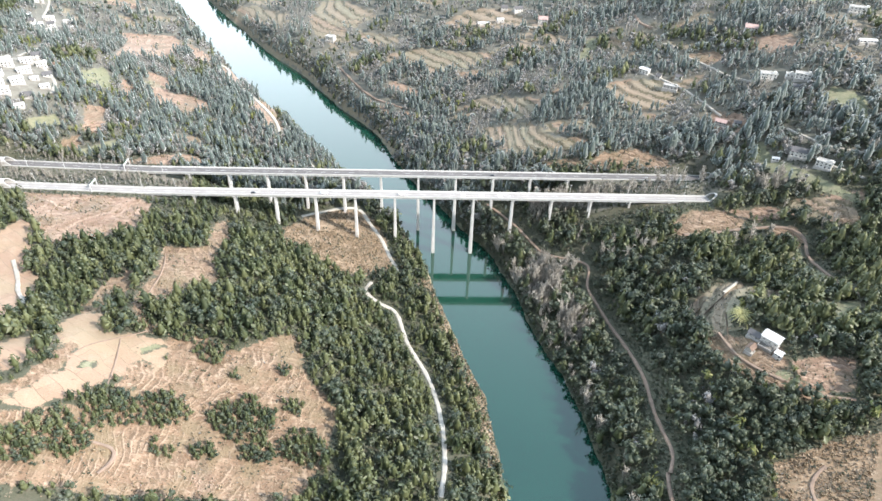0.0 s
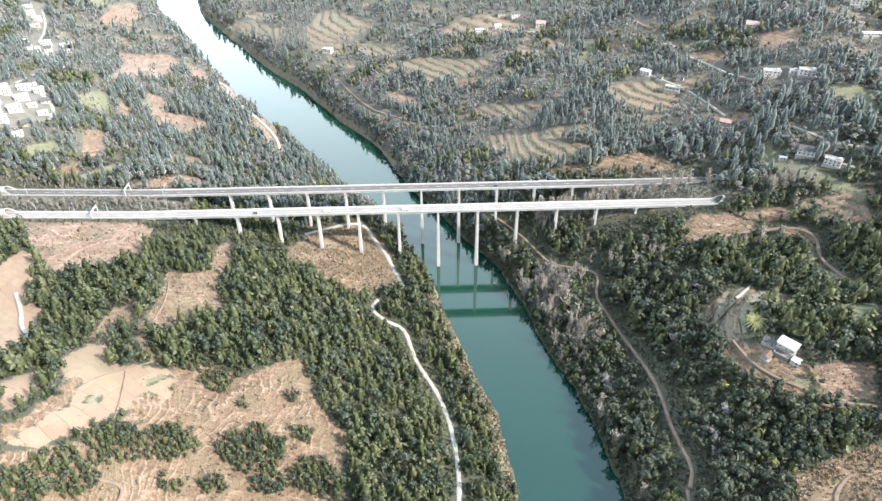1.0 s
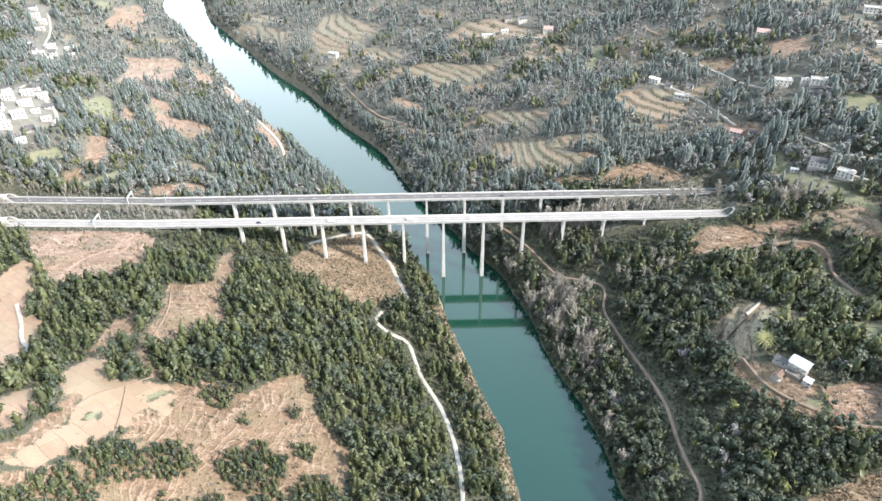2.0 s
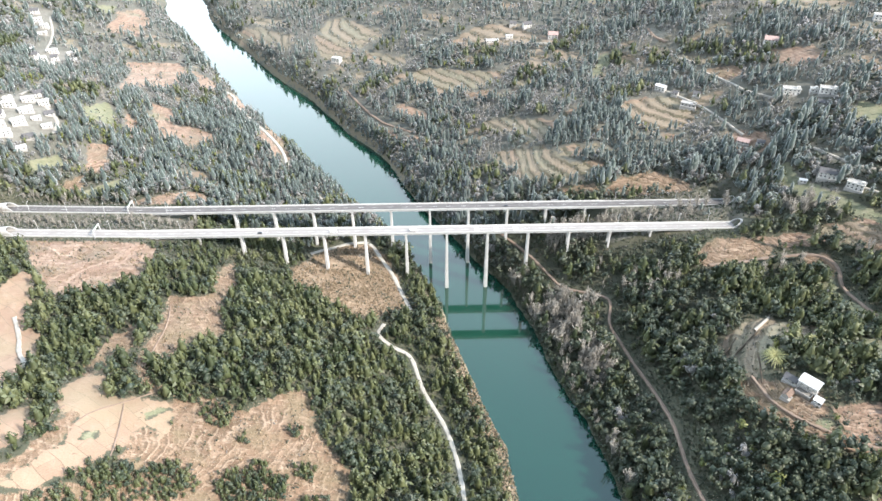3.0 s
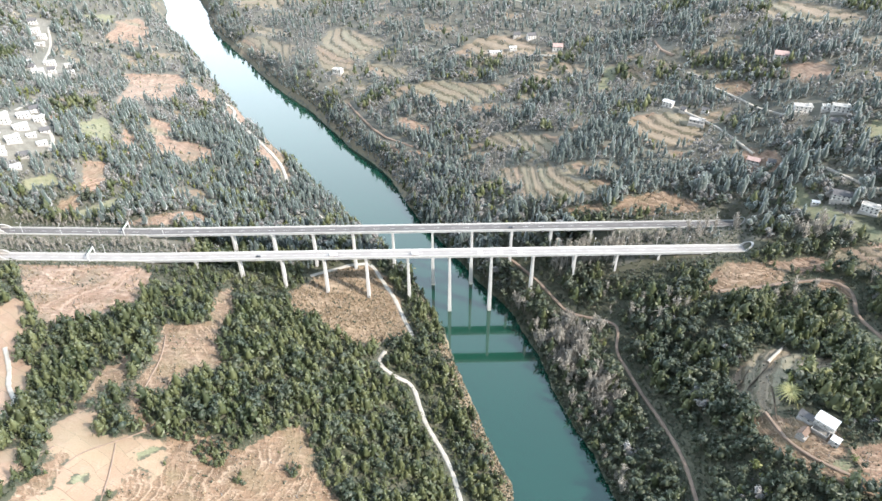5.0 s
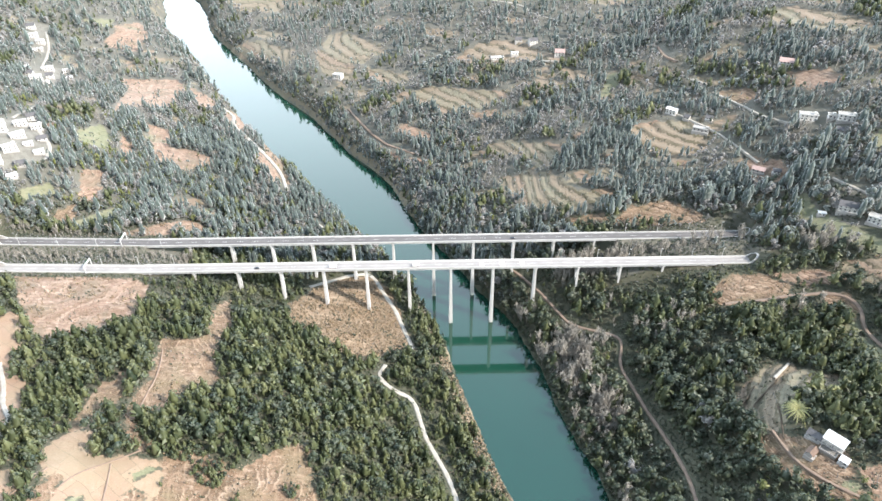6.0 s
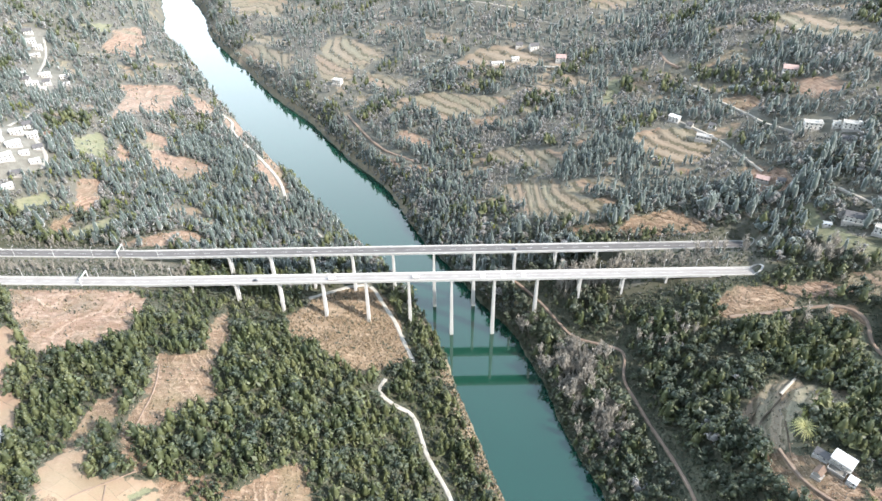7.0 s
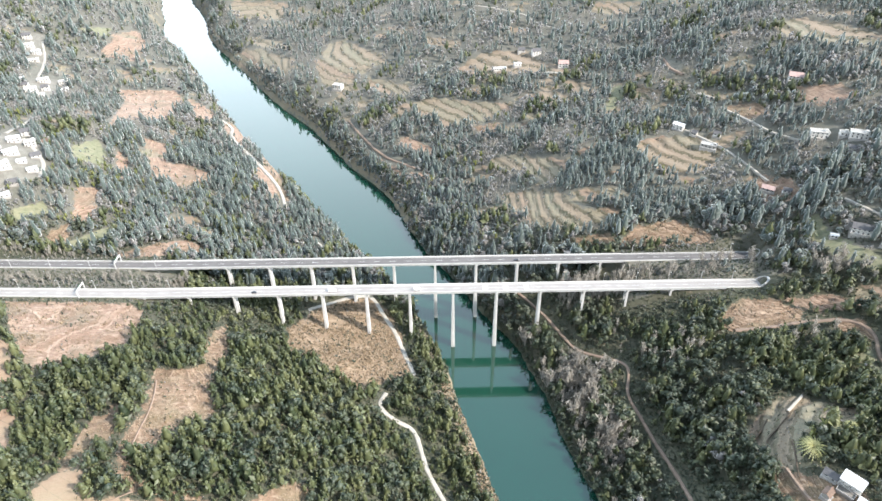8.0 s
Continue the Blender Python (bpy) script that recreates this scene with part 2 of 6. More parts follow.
def height(x, y):
    """The ground's height, over the river's level."""
    d, east = shore(x, y)
    d = d + 0.9 * np.sin(x / 3.7 + 1.3 * np.sin(y / 4.3)) * np.sin(y / 5.1 + 1.1 * np.sin(x / 6.1)) + 0.7 * np.sin(y / 9.7 + x / 14)
    land = np.maximum(d, 0)
    tilt = np.where(east, 95 + 0.12 * np.clip(x, -400, 900) + 0.05 * np.clip(y, -400, 1200), 95 - 0.04 * np.clip(x, -1000, 0))
    for hx, hy, spread, h in HILLS:
        tilt = tilt + h * np.exp(-((x - hx) ** 2 + (y - hy) ** 2) / (2 * spread**2))
    rough = np.sin(x / 9.1 + 1.7 * np.sin(y / 23)) * np.sin(y / 7.3 + 1.3 * np.sin(x / 19)) + 1.8 * np.sin(x / 31 + y / 47) * np.sin(y / 37 - x / 53 + 1)
    z = np.where(d > 0, 1.5 * (1 - np.exp(-land / 3)) + land / (land + 28) * (tilt + 0.7 * rough), -5 * (1 - np.exp(np.minimum(d, 0) / 7)))
    # the two carriageways: cut and filled beyond the viaducts, clear beneath them
    for ry, west, east_end, far_west, far_east in ((0, -288, 250, -454, 296), (FAR_Y, -298, 166, -476, 306)):
        off = np.abs(y - ry)
        cut = np.clip(1 - (off - 7.5) / 9, 0, 1) * np.where(x < west, np.clip((x - far_west) / 14, 0, 1), np.where(x > east_end, np.clip((far_east - x) / 14, 0, 1), 0))
        z = z + cut * (road_level(x) - 0.25 - z)
        for mouth, way_in in ((far_west + 22, -1), (far_east - 16, 1)):
            inside_hill = np.clip(((x - mouth) * way_in - 2) / 12, 0, 1) * np.clip(1 - (off - 9) / 16, 0, 1) * (np.abs(x - mouth) < 45)
            z = np.maximum(z, z + inside_hill * (road_level(x) + 9 - z))
        z = np.where((x >= west) & (x <= east_end) & (off < 9), np.minimum(z, DECK_Z - 4), z)
    return z

# ---- open ground and ways, in plan ----
PATCHES = []


def patch(cover, outline):
    """An open piece of ground in the woods: its cover and its outline."""
    PATCHES.append((cover, outline))


WAYS = []


def way(kind, width, line):
    WAYS.append((kind, width, line))


patch("dry", [(-238, -96), (-205, -95), (-206, -133), (-216, -157), (-226, -174), (-220, -197), (-201, -207), (-211, -213), (-228, -200), (-237, -172), (-232, -142)])
patch("dry", [(-264, -163), (-253, -132), (-244, -163), (-250, -187), (-255, -202)])
patch("terrace", [(215, -149), (231, -140), (246, -129), (257, -130), (271, -137), (292, -149), (283, -166), (257, -165), (238, -172), (231, -190), (224, -196), (213, -190), (213, -167)])
patch("green", [(213, -151), (228, -142), (229, -149), (216, -162), (210, -160)])
patch("green", [(267, -156), (277, -150), (275, -165), (265, -164)])
patch("green", [(248, -240), (254, -237), (257, -245), (250, -247)])
patch("terrace", [(414, 370), (452, 365), (486, 322), (505, 287), (492, 260), (453, 291), (416, 324)])
patch("terrace", [(251, 622), (313, 590), (314, 559), (275, 570), (238, 600)])
patch("dry", [(319, 247), (352, 238), (360, 210), (338, 212)])
patch("earth", [(225, 221), (251, 224), (257, 200), (238, 169), (268, 147), (260, 139), (223, 182)])
patch("terrace", [(165, 410), (204, 376), (214, 350), (174, 371)])
patch("terrace", [(-466, 1019), (-431, 1031), (-318, 987), (-324, 911), (-428, 956)])
patch("terrace", [(-396, 801), (-345, 780), (-257, 677), (-267, 638), (-376, 747)])
patch("terrace", [(-211, 674), (-173, 705), (-97, 605), (-124, 567), (-181, 580)])
patch("earth", [(-590, 731), (-562, 784), (-524, 706), (-521, 637), (-575, 637)])
patch("dry", [(-289, 457), (-260, 420), (-205, 258), (-189, 206), (-210, 231), (-235, 290)])
patch("earth", [(293, -25), (332, -30), (350, -47), (327, -45), (297, -36)])
patch("dry", [(322, -52), (342, -57), (345, -74), (336, -88), (331, -72), (320, -62)])
patch("earth", [(375, -32), (409, -39), (404, -50), (379, -46)])
patch("dry", [(354, -36), (383, -57), (395, -70), (390, -81), (368, -61), (352, -48)])
patch("terrace", [(251, 349), (272, 314), (264, 294), (241, 320)])
patch("terrace", [(280, 345), (311, 303), (306, 293), (278, 324)])
patch("terrace", [(315, 290), (343, 257), (334, 248), (308, 277)])
patch("earth", [(-57, 368), (-8, 319), (-24, 309), (-65, 349)])
patch("terrace", [(-118, 560), (-41, 485), (-59, 468), (-116, 522)])
patch("terrace", [(113, 393), (156, 378), (172, 353), (137, 357)])
patch("terrace", [(471, 252), (487, 230), (478, 217), (461, 236)])
patch("terrace", [(-370, 845), (-288, 780), (-269, 726), (-354, 795)])
patch("terrace", [(-31, 633), (35, 586), (30, 567), (-27, 607)])
patch("earth", [(-413, 170), (-393, 179), (-378, 126), (-395, 116)])
patch("dry", [(-412, 100), (-395, 116), (-391, 88), (-409, 76)])
patch("earth", [(-333, 463), (-322, 513), (-295, 449), (-278, 343), (-309, 386)])
patch("earth", [(-406, 530), (-357, 491), (-337, 448), (-363, 439)])
patch("earth", [(-252, 314), (-230, 277), (-208, 235), (-208, 215), (-236, 256)])
patch("dry", [(130, 90), (163, 87), (166, 71), (131, 80)])
patch("dry", [(37, 354), (73, 346), (86, 319), (48, 332)])
patch("soil", [(-271, -217), (-267, -203), (-254, -194), (-237, -217), (-220, -217), (-202, -215), (-195, -225), (-195, -241), (-201, -255), (-209, -262), (-219, -264), (-227, -278), (-233, -289), (-248, -302), (-258, -304), (-264, -301), (-266, -298), (-256, -282), (-251, -267), (-255, -248)])
patch("soil", [(-293, -248), (-280, -236), (-269, -245), (-265, -263), (-271, -277), (-275, -280)])
patch("soil", [(-382, -139), (-381, -108), (-376, -61), (-360, -77), (-350, -101), (-347, -117), (-325, -145), (-307, -177), (-313, -185), (-306, -210), (-324, -234)])
patch("dry", [(-202, -215), (-182, -203), (-150, -220), (-134, -205), (-115, -191), (-107, -194), (-99, -227), (-82, -243), (-71, -259), (-77, -296), (-88, -326), (-244, -351), (-272, -334), (-276, -314), (-248, -302), (-225, -288), (-205, -263), (-194, -230)])
patch("earth", [(-400, -11), (-296, -13), (-275, -22), (-269, -62), (-297, -82), (-314, -98), (-340, -93), (-369, -59)])
patch("dry", [(-226, -99), (-206, -86), (-212, -44), (-205, -26), (-192, -58), (-193, -111), (-180, -142), (-203, -153), (-211, -169), (-214, -176), (-231, -180), (-231, -167), (-220, -156), (-225, -126)])
patch("dry", [(-267, -182), (-266, -149), (-247, -139), (-244, -154), (-254, -179), (-256, -193), (-264, -202)])
patch("scrub", [(-155, -12), (-133, 26), (-110, 40), (-81, 46), (-62, 31), (-49, -9), (-40, -52), (-78, -82), (-99, -71), (-122, -51), (-149, -43)])
patch("earth", [(-401, 333), (-371, 331), (-353, 276), (-324, 274), (-289, 252), (-276, 239), (-314, 213), (-354, 234), (-373, 274)])
patch("earth", [(-516, 518), (-429, 548), (-406, 514), (-397, 406), (-425, 395), (-437, 323), (-480, 477)])
patch("earth", [(-410, 276), (-388, 258), (-375, 210), (-388, 218)])
patch("green", [(-391, 86), (-364, 111), (-351, 128), (-351, 101), (-366, 82), (-381, 76)])
patch("green", [(-449, 114), (-429, 135), (-421, 125), (-438, 97)])
patch("green", [(-447, 245), (-432, 283), (-415, 260), (-404, 230), (-431, 220)])
patch("earth", [(-334, 69), (-307, 86), (-284, 106), (-259, 102), (-256, 90), (-291, 70), (-322, 61)])
patch("earth", [(-575, 731), (-542, 750), (-537, 690), (-562, 693)])
patch("green", [(-635, 726), (-603, 759), (-597, 712), (-622, 702)])
patch("pave", [(-552, 226), (-506, 263), (-461, 220), (-443, 174), (-463, 138), (-498, 116)])
patch("pave", [(-618, 490), (-580, 522), (-550, 409), (-577, 381)])
patch("pave", [(-701, 662), (-672, 665), (-628, 558), (-649, 550)])
patch("terrace", [(-171, 678), (-145, 674), (-110, 610), (-70, 577), (-119, 585), (-161, 624)])
patch("terrace", [(-222, 661), (-160, 603), (-136, 549), (-164, 534), (-196, 568)])
patch("terrace", [(-367, 769), (-311, 713), (-255, 636), (-265, 628), (-334, 710)])
patch("terrace", [(-45, 444), (-6, 442), (52, 402), (107, 371), (82, 363), (49, 354), (-7, 376), (-36, 408)])
patch("terrace", [(23, 507), (60, 531), (96, 524), (123, 524), (144, 474), (188, 428), (215, 400), (140, 442), (82, 460), (48, 477)])
patch("terrace", [(52, 274), (81, 265), (142, 215), (139, 197), (115, 190), (89, 231), (58, 259)])
patch("terrace", [(61, 203), (119, 174), (144, 124), (180, 114), (171, 98), (145, 91), (116, 102), (88, 133), (72, 168)])
patch("terrace", [(131, 145), (198, 137), (189, 128), (136, 134)])
patch("earth", [(-107, 362), (-56, 289), (-17, 274), (-24, 268), (-64, 290), (-93, 336)])
patch("green", [(202, 311), (223, 361), (235, 362), (228, 326), (208, 304)])
patch("terrace", [(218, 217), (243, 222), (262, 218), (291, 203), (301, 181), (289, 157), (267, 156), (247, 154), (230, 179), (217, 198)])
patch("dry", [(166, 69), (189, 91), (234, 97), (258, 75), (260, 60), (207, 62)])
patch("green", [(336, 57), (349, 56), (353, 29), (369, 4), (385, -19), (403, -44), (399, -53), (373, -24), (345, 5), (337, 29)])
patch("green", [(437, 111), (463, 81), (445, 42), (431, 68), (419, 92)])
patch("terrace", [(463, 177), (487, 139), (483, 128), (454, 154)])
patch("terrace", [(488, 233), (513, 195), (503, 174), (477, 208)])
patch("earth", [(390, 235), (429, 210), (436, 184), (402, 187), (391, 205)])
patch("dry", [(233, -37), (257, -18), (282, -24), (304, -36), (300, -50), (272, -53), (236, -54)])
patch("earth", [(321, 132), (348, 109), (345, 84), (324, 85), (312, 102)])
patch("green", [(324, -89), (338, -85), (332, -102), (339, -126), (347, -142), (339, -149), (325, -117), (322, -100)])
patch("green", [(314, -168), (344, -169), (328, -194), (311, -194), (307, -183)])
patch("dry", [(213, -190), (224, -196), (232, -201), (238, -208), (232, -225), (244, -239), (259, -247), (280, -256), (276, -266), (255, -259), (235, -246), (219, -229), (211, -212)])
patch("dry", [(231, -209), (244, -205), (257, -222), (257, -240), (239, -238), (225, -227)])
patch("earth", [(260, -232), (280, -230), (305, -235), (292, -261), (263, -253)])
patch("scrub", [(223, -303), (238, -300), (253, -296), (263, -293), (289, -290), (310, -295), (270, -365), (214, -356), (218, -328), (220, -312)])
patch("plot", [(-240, -255), (-233, -249), (-231, -258), (-238, -262)])
patch("plot", [(-214, -229), (-206, -221), (-199, -222), (-210, -234)])
patch("verge", [(-257, -247), (-253, -233), (-247, -239), (-246, -266), (-255, -286), (-264, -300), (-266, -302), (-270, -292), (-261, -277)])
patch("verge", [(-247, -307), (-238, -293), (-224, -289), (-213, -289), (-218, -300), (-238, -309)])
patch("verge", [(-214, -251), (-209, -239), (-199, -242), (-203, -258), (-206, -266), (-215, -267)])
patch("earth", [(-159, -307), (-150, -304), (-142, -318), (-142, -329), (-152, -325)])
patch("terrace", [(352, -28), (394, -44), (392, -69), (361, -56), (344, -39)])

way("dirt_path", 0.7, [(-247, -247), (-242, -234), (-228, -222), (-214, -210)])
way("dirt_path", 0.7, [(-227, -224), (-222, -247), (-219, -268)])
way("dirt_path", 0.8, [(-234, -108), (-227, -135), (-228, -168), (-228, -183)])
way("dirt_path", 0.7, [(-270, -269), (-266, -252), (-259, -234)])
way("concrete_path", 3.0, [(32, 709), (92, 662), (139, 629), (150, 601), (185, 564)])
way("dirt_path", 3.0, [(291, 381), (290, 353), (300, 328)])
way("concrete_path", 2.6, [(305, 285), (321, 261)])
way("dirt_path", 3.0, [(-141, 443), (-121, 397), (-85, 333), (-39, 290)])
way("concrete_path", 3.8, [(-141, 24), (-122, 35), (-102, 45), (-81, 52), (-68, 24), (-55, 1), (-46, -29), (-36, -56)])
way("concrete_path", 3.5, [(-60, -80), (-67, -95), (-51, -108), (-35, -114), (-29, -137), (-24, -155), (-8, -185), (0, -217), (4, -255), (4, -294), (0, -322)])
way("concrete_path", 2.4, [(-141, 98), (-138, 113), (-141, 129), (-149, 136)])
way("concrete_path", 4.0, [(-337, 462), (-314, 442), (-305, 392), (-269, 336), (-230, 277), (-205, 238), (-191, 194)])
way("dirt_path", 2.4, [(61, 53), (87, 15), (104, -23), (111, -37), (133, -51), (150, -61), (150, -72), (144, -89), (151, -115), (156, -138), (164, -176), (166, -211), (163, -239), (163, -265), (165, -285), (158, -300)])
way("dirt_path", 1.9, [(222, -193), (224, -207), (227, -222), (238, -237), (251, -248), (265, -257), (277, -262), (292, -266)])
way("field_ditch", 0.9, [(246, -146), (232, -158), (223, -164), (218, -171), (217, -180)])
way("field_ditch", 0.9, [(229, -148), (223, -155), (214, -163)])
way("concrete_path", 1.7, [(262, -130), (244, -145)])
way("field_ditch", 1.0, [(235, -172), (230, -188), (226, -202)])
way("concrete_path", 3.0, [(375, 63), (391, 36), (405, 20), (429, 6)])
way("concrete_path", 2.5, [(393, 1), (415, -25)])
way("concrete_path", 2.8, [(320, 246), (330, 225), (340, 205), (349, 183), (369, 155)])
way("concrete_path", 2.5, [(307, 284), (319, 266)])
way("concrete_path", 2.6, [(272, 228), (290, 197), (312, 162), (328, 117)])
way("dirt_path", 3.0, [(241, -53), (272, -54), (305, -50), (337, -57), (346, -75), (338, -96), (341, -123), (348, -161)])
way("concrete_path", 4.0, [(-521, 252), (-517, 285), (-519, 326)])
way("concrete_path", 4.0, [(-496, 242), (-468, 214), (-449, 191), (-445, 166)])
way("concrete_path", 3.5, [(-664, 635), (-632, 572), (-612, 502)])
way("concrete_path", 2.5, [(140, 442), (215, 400)])
way("concrete_path", 3.2, [(-310, -219), (-311, -196), (-311, -186), (-328, -168), (-336, -150), (-352, -126)])
way("dirt_path", 2.4, [(257, -307), (248, -312), (240, -321), (239, -331), (237, -345)])
way("dirt_path", 2.5, [(157, -299), (154, -312), (153, -329), (149, -343)])
way("dirt_path", 1.8, [(-215, -312), (-206, -312), (-199, -314), (-198, -322), (-203, -331)])

# clumps of trees that stand in the clearings: x, y, radius
CLUMPS = [(-211, -283, 21), (-184, -278, 19), (-133, -275, 24), (-229, -313, 21), (-243, -325, 19), (-102, -260, 9), (-167, -222, 13), (-146, -241, 6), (-113, -230, 7), (-273, -246, 10), (-258, -257, 7), (-91, -290, 18), (-119, -298, 13), (-184, -208, 12), (-152, -301, 9), (-177, -305, 8)]
COVERS = ("soil", "dry", "earth", "scrub", "green", "terrace", "pave")


def covers(x, y):
    """How far each cover holds at each place, 0 to 1."""
    out = {c: np.zeros(x.shape) for c in COVERS + ("verge", "plot")}
    for cover, outline in PATCHES:
        px, py = [p[0] for p in outline], [p[1] for p in outline]
        near = (x > min(px) - 8) & (x < max(px) + 8) & (y > min(py) - 8) & (y < max(py) + 8)
        if near.any():
            a, b = x[near], y[near]
            edge = line_distance(a, b, outline + outline[:1]) * np.where(inside(a, b, outline), 1, -1)
            out[cover][near] = np.maximum(out[cover][near], np.clip(0.5 + edge / 7, 0, 1))
    for edge_of, into in (("verge", "dry"), ("plot", "green")):
        more = out.pop(edge_of)
        out["soil"] *= 1 - more
        out[into] = np.maximum(out[into], more)
    far = (y > 120) & (y < 1400) & (line_distance(x, y, EAST_BANK) > 26) & (line_distance(x, y, WEST_BANK) > 34)
    lots = wavy(x, y * 1.3, 34, 5.1) + 0.6 * wavy(x, y * 1.8, 15, 0.9)
    out["terrace"] = np.maximum(out["terrace"], far * np.clip((lots - 0.72) / 0.25, 0, 0.8))
    return out


def wavy(x, y, s, k):
    """Slow, uneven swells between -1 and 1."""
    return np.sin(x / s + k + 1.9 * np.sin(y / (1.7 * s) + k)) * np.sin(y / (0.8 * s) + 2.1 * k + 1.4 * np.sin(x / (1.3 * s)))


def mesh_of(name, verts, faces, mat, smooth=False):
    """A mesh from arrays: faces is an (n, 3) or (n, 4) array."""
    me = bpy.data.meshes.new(name)
    verts, faces = np.asarray(verts, np.float32), np.asarray(faces, np.int32)
    k = faces.shape[1]
    me.vertices.add(len(verts))
    me.vertices.foreach_set("co", verts.ravel())
    me.loops.add(faces.size)
    me.loops.foreach_set("vertex_index", faces.ravel())
    me.polygons.add(len(faces))
    me.polygons.foreach_set("loop_start", np.arange(0, faces.size, k, dtype=np.int32))
    if smooth:
        me.polygons.foreach_set("use_smooth", np.ones(len(faces), bool))
    me.update(calc_edges=True)
    me.materials.append(mat)
    return me


def attribute(me, name, values):
    a = me.attributes.new(name, "FLOAT", "POINT")
    a.data.foreach_set("value", np.asarray(values, np.float32))


def spread(*stretches):
    """Grid lines: (start, end, step at start, step at end) stretches."""
    out = []
    for a, b, s, e in stretches:
        n = max(2, int(round(2 * (b - a) / (s + e))))
        u = np.linspace(0, 1, n, endpoint=False)
        out.append(a + (b - a) * (u * s + (e - s) * u * u / 2) / (s + (e - s) / 2))
    return np.r_[np.concatenate(out), stretches[-1][1]]


gx = spread((-4600, -1000, 260, 24), (-1000, -430, 24, 2.9), (-430, 430, 2.9, 2.9), (430, 1000, 2.9, 24), (1000, 4600, 24, 260))
gy = spread((-3000, -420, 260, 5), (-420, 130, 2.9, 2.9), (130, 330, 2.9, 3.8), (330, 1150, 3.8, 12), (1150, 4600, 12, 260))
GX, GY = (a.ravel() for a in np.meshgrid(gx, gy))
GZ = height(GX, GY)
GC = covers(GX, GY)


def tiers(x, y, z, cov):
    """Banks and lots cut into the slope: tall ones on the terraces, low ones on fields and clearings."""
    big = z / 4.5 + 0.9 * wavy(x, y, 75, 1.0) + 0.3 * wavy(x, y, 26, 2.0)
    low = z / 1.7 + 0.8 * wavy(x, y, 26, 3.0) + 0.35 * wavy(x, y, 9, 0.4)
    for size, step, foot, much in ((4.5, big, 0.76, np.clip(cov["terrace"] * 1.4 - 0.2, 0, 1)), (1.7, low, 0.62, np.clip(np.max([cov["dry"], 0.6 * cov["soil"], 0.8 * cov["earth"]], axis=0) * 1.4 - 0.3, 0, 1))):
        z = z + much * size * (np.floor(step) + np.clip((step % 1 - foot) / (1 - foot), 0, 1) - step)
    return z, big, low


GZ, TIER, STEP = tiers(GX, GY, GZ, GC)
nx, ny = len(gx), len(gy)
quad = (np.arange(ny - 1)[:, None] * nx + np.arange(nx - 1)).ravel()
ground_mesh = mesh_of("ground", np.c_[GX, GY, GZ], np.c_[quad, quad + 1, quad + nx + 1, quad + nx], bpy.data.materials.new("hill ground"), True)
for c in COVERS:
    attribute(ground_mesh, c, GC[c])
attribute(ground_mesh, "tier", TIER)
attribute(ground_mesh, "step", STEP)
# floor paled up the valley as painted haze, and leaf litter between the carriageways
attribute(ground_mesh, "haze_litter", np.maximum(np.clip((GY - 40 + 0.3 * np.maximum(GX - 180, 0)) / 90, 0, 1), (np.abs(GY - FAR_Y / 2) < 19) * np.clip((np.abs(GX + 48) - 200) / 12, 0, 1)))
GD, GE = shore(GX, GY)
attribute(ground_mesh, "bank", np.clip(1 - np.abs(GD - 5 - 2 * wavy(GX, GY, 11, 1.0)) / np.where(GE & (GY > 170), 13, 9 + 3 * wavy(GX, GY, 17, 2.0)), 0, 1) * np.where(GE & (GY < 170), 0, 1))
ground = tagged(new("ground", ground_mesh), "hilly ground of dry grass, bare fields and woodland soil", "ground", kind="structure")

# its surface
gm = ground_mesh.materials[0]
gm.use_nodes = True
nt = gm.node_tree
bs = nt.nodes["Principled BSDF"]
bs.inputs["Roughness"].default_value = 0.95
# faint sheen pales ground seen at a low angle, imitating distance haze
bs.inputs["Sheen Weight"].default_value, bs.inputs["Sheen Roughness"].default_value = 0.1, 0.6
P = place_of(nt)
big, mid, fine = noise_tex(nt, P, 0.02, 4), noise_tex(nt, P, 0.12, 4), noise_tex(nt, P, 0.8, 4)
ragged = calc(nt, "ADD", calc(nt, "MULTIPLY", calc(nt, "SUBTRACT", mid, 0.5), 2.4), calc(nt, "MULTIPLY", calc(nt, "SUBTRACT", fine, 0.5), 0.7))


def covered(name):
    a = nt.nodes.new("ShaderNodeAttribute")
    a.attribute_name = name
    return ramp(nt, calc(nt, "ADD", a.outputs["Fac"], calc(nt, "MULTIPLY", ragged, 0.85)), 0.4, 0.6)


streak = nt.nodes.new("ShaderNodeTexWave")
streak.bands_direction, streak.wave_profile = "Z", "SAW"
streak.inputs["Scale"].default_value, streak.inputs["Distortion"].default_value = 0.09, 14.0
streak.inputs["Detail"].default_value, streak.inputs["Detail Scale"].default_value = 4, 0.35
nt.links.new(P, streak.inputs["Vector"])


lie = nt.nodes.new("ShaderNodeMapping")
lie.inputs["Rotation"].default_value, lie.inputs["Scale"].default_value = (0, 0, 0.35), (0.085, 0.36, 0.3)
nt.links.new(P, lie.inputs["Vector"])
slash = noise_tex(nt, lie.outputs[0], 1.0, 5, 0.65)


def littered(c, pale, dark):
    """Cut stalks and brush lying about: short pale and dark streaks."""
    c = blend(nt, calc(nt, "MULTIPLY", ramp(nt, slash, 0.54, 0.66), 0.75), c, pale)
    return blend(nt, calc(nt, "MULTIPLY", ramp(nt, slash, 0.46, 0.34), 0.7), c, dark)


def mottled(a, b, c):
    return blend(nt, calc(nt, "MULTIPLY", ramp(nt, fine, 0.45, 0.7), 0.6), blend(nt, ramp(nt, mid, 0.38, 0.62), a, b), c)


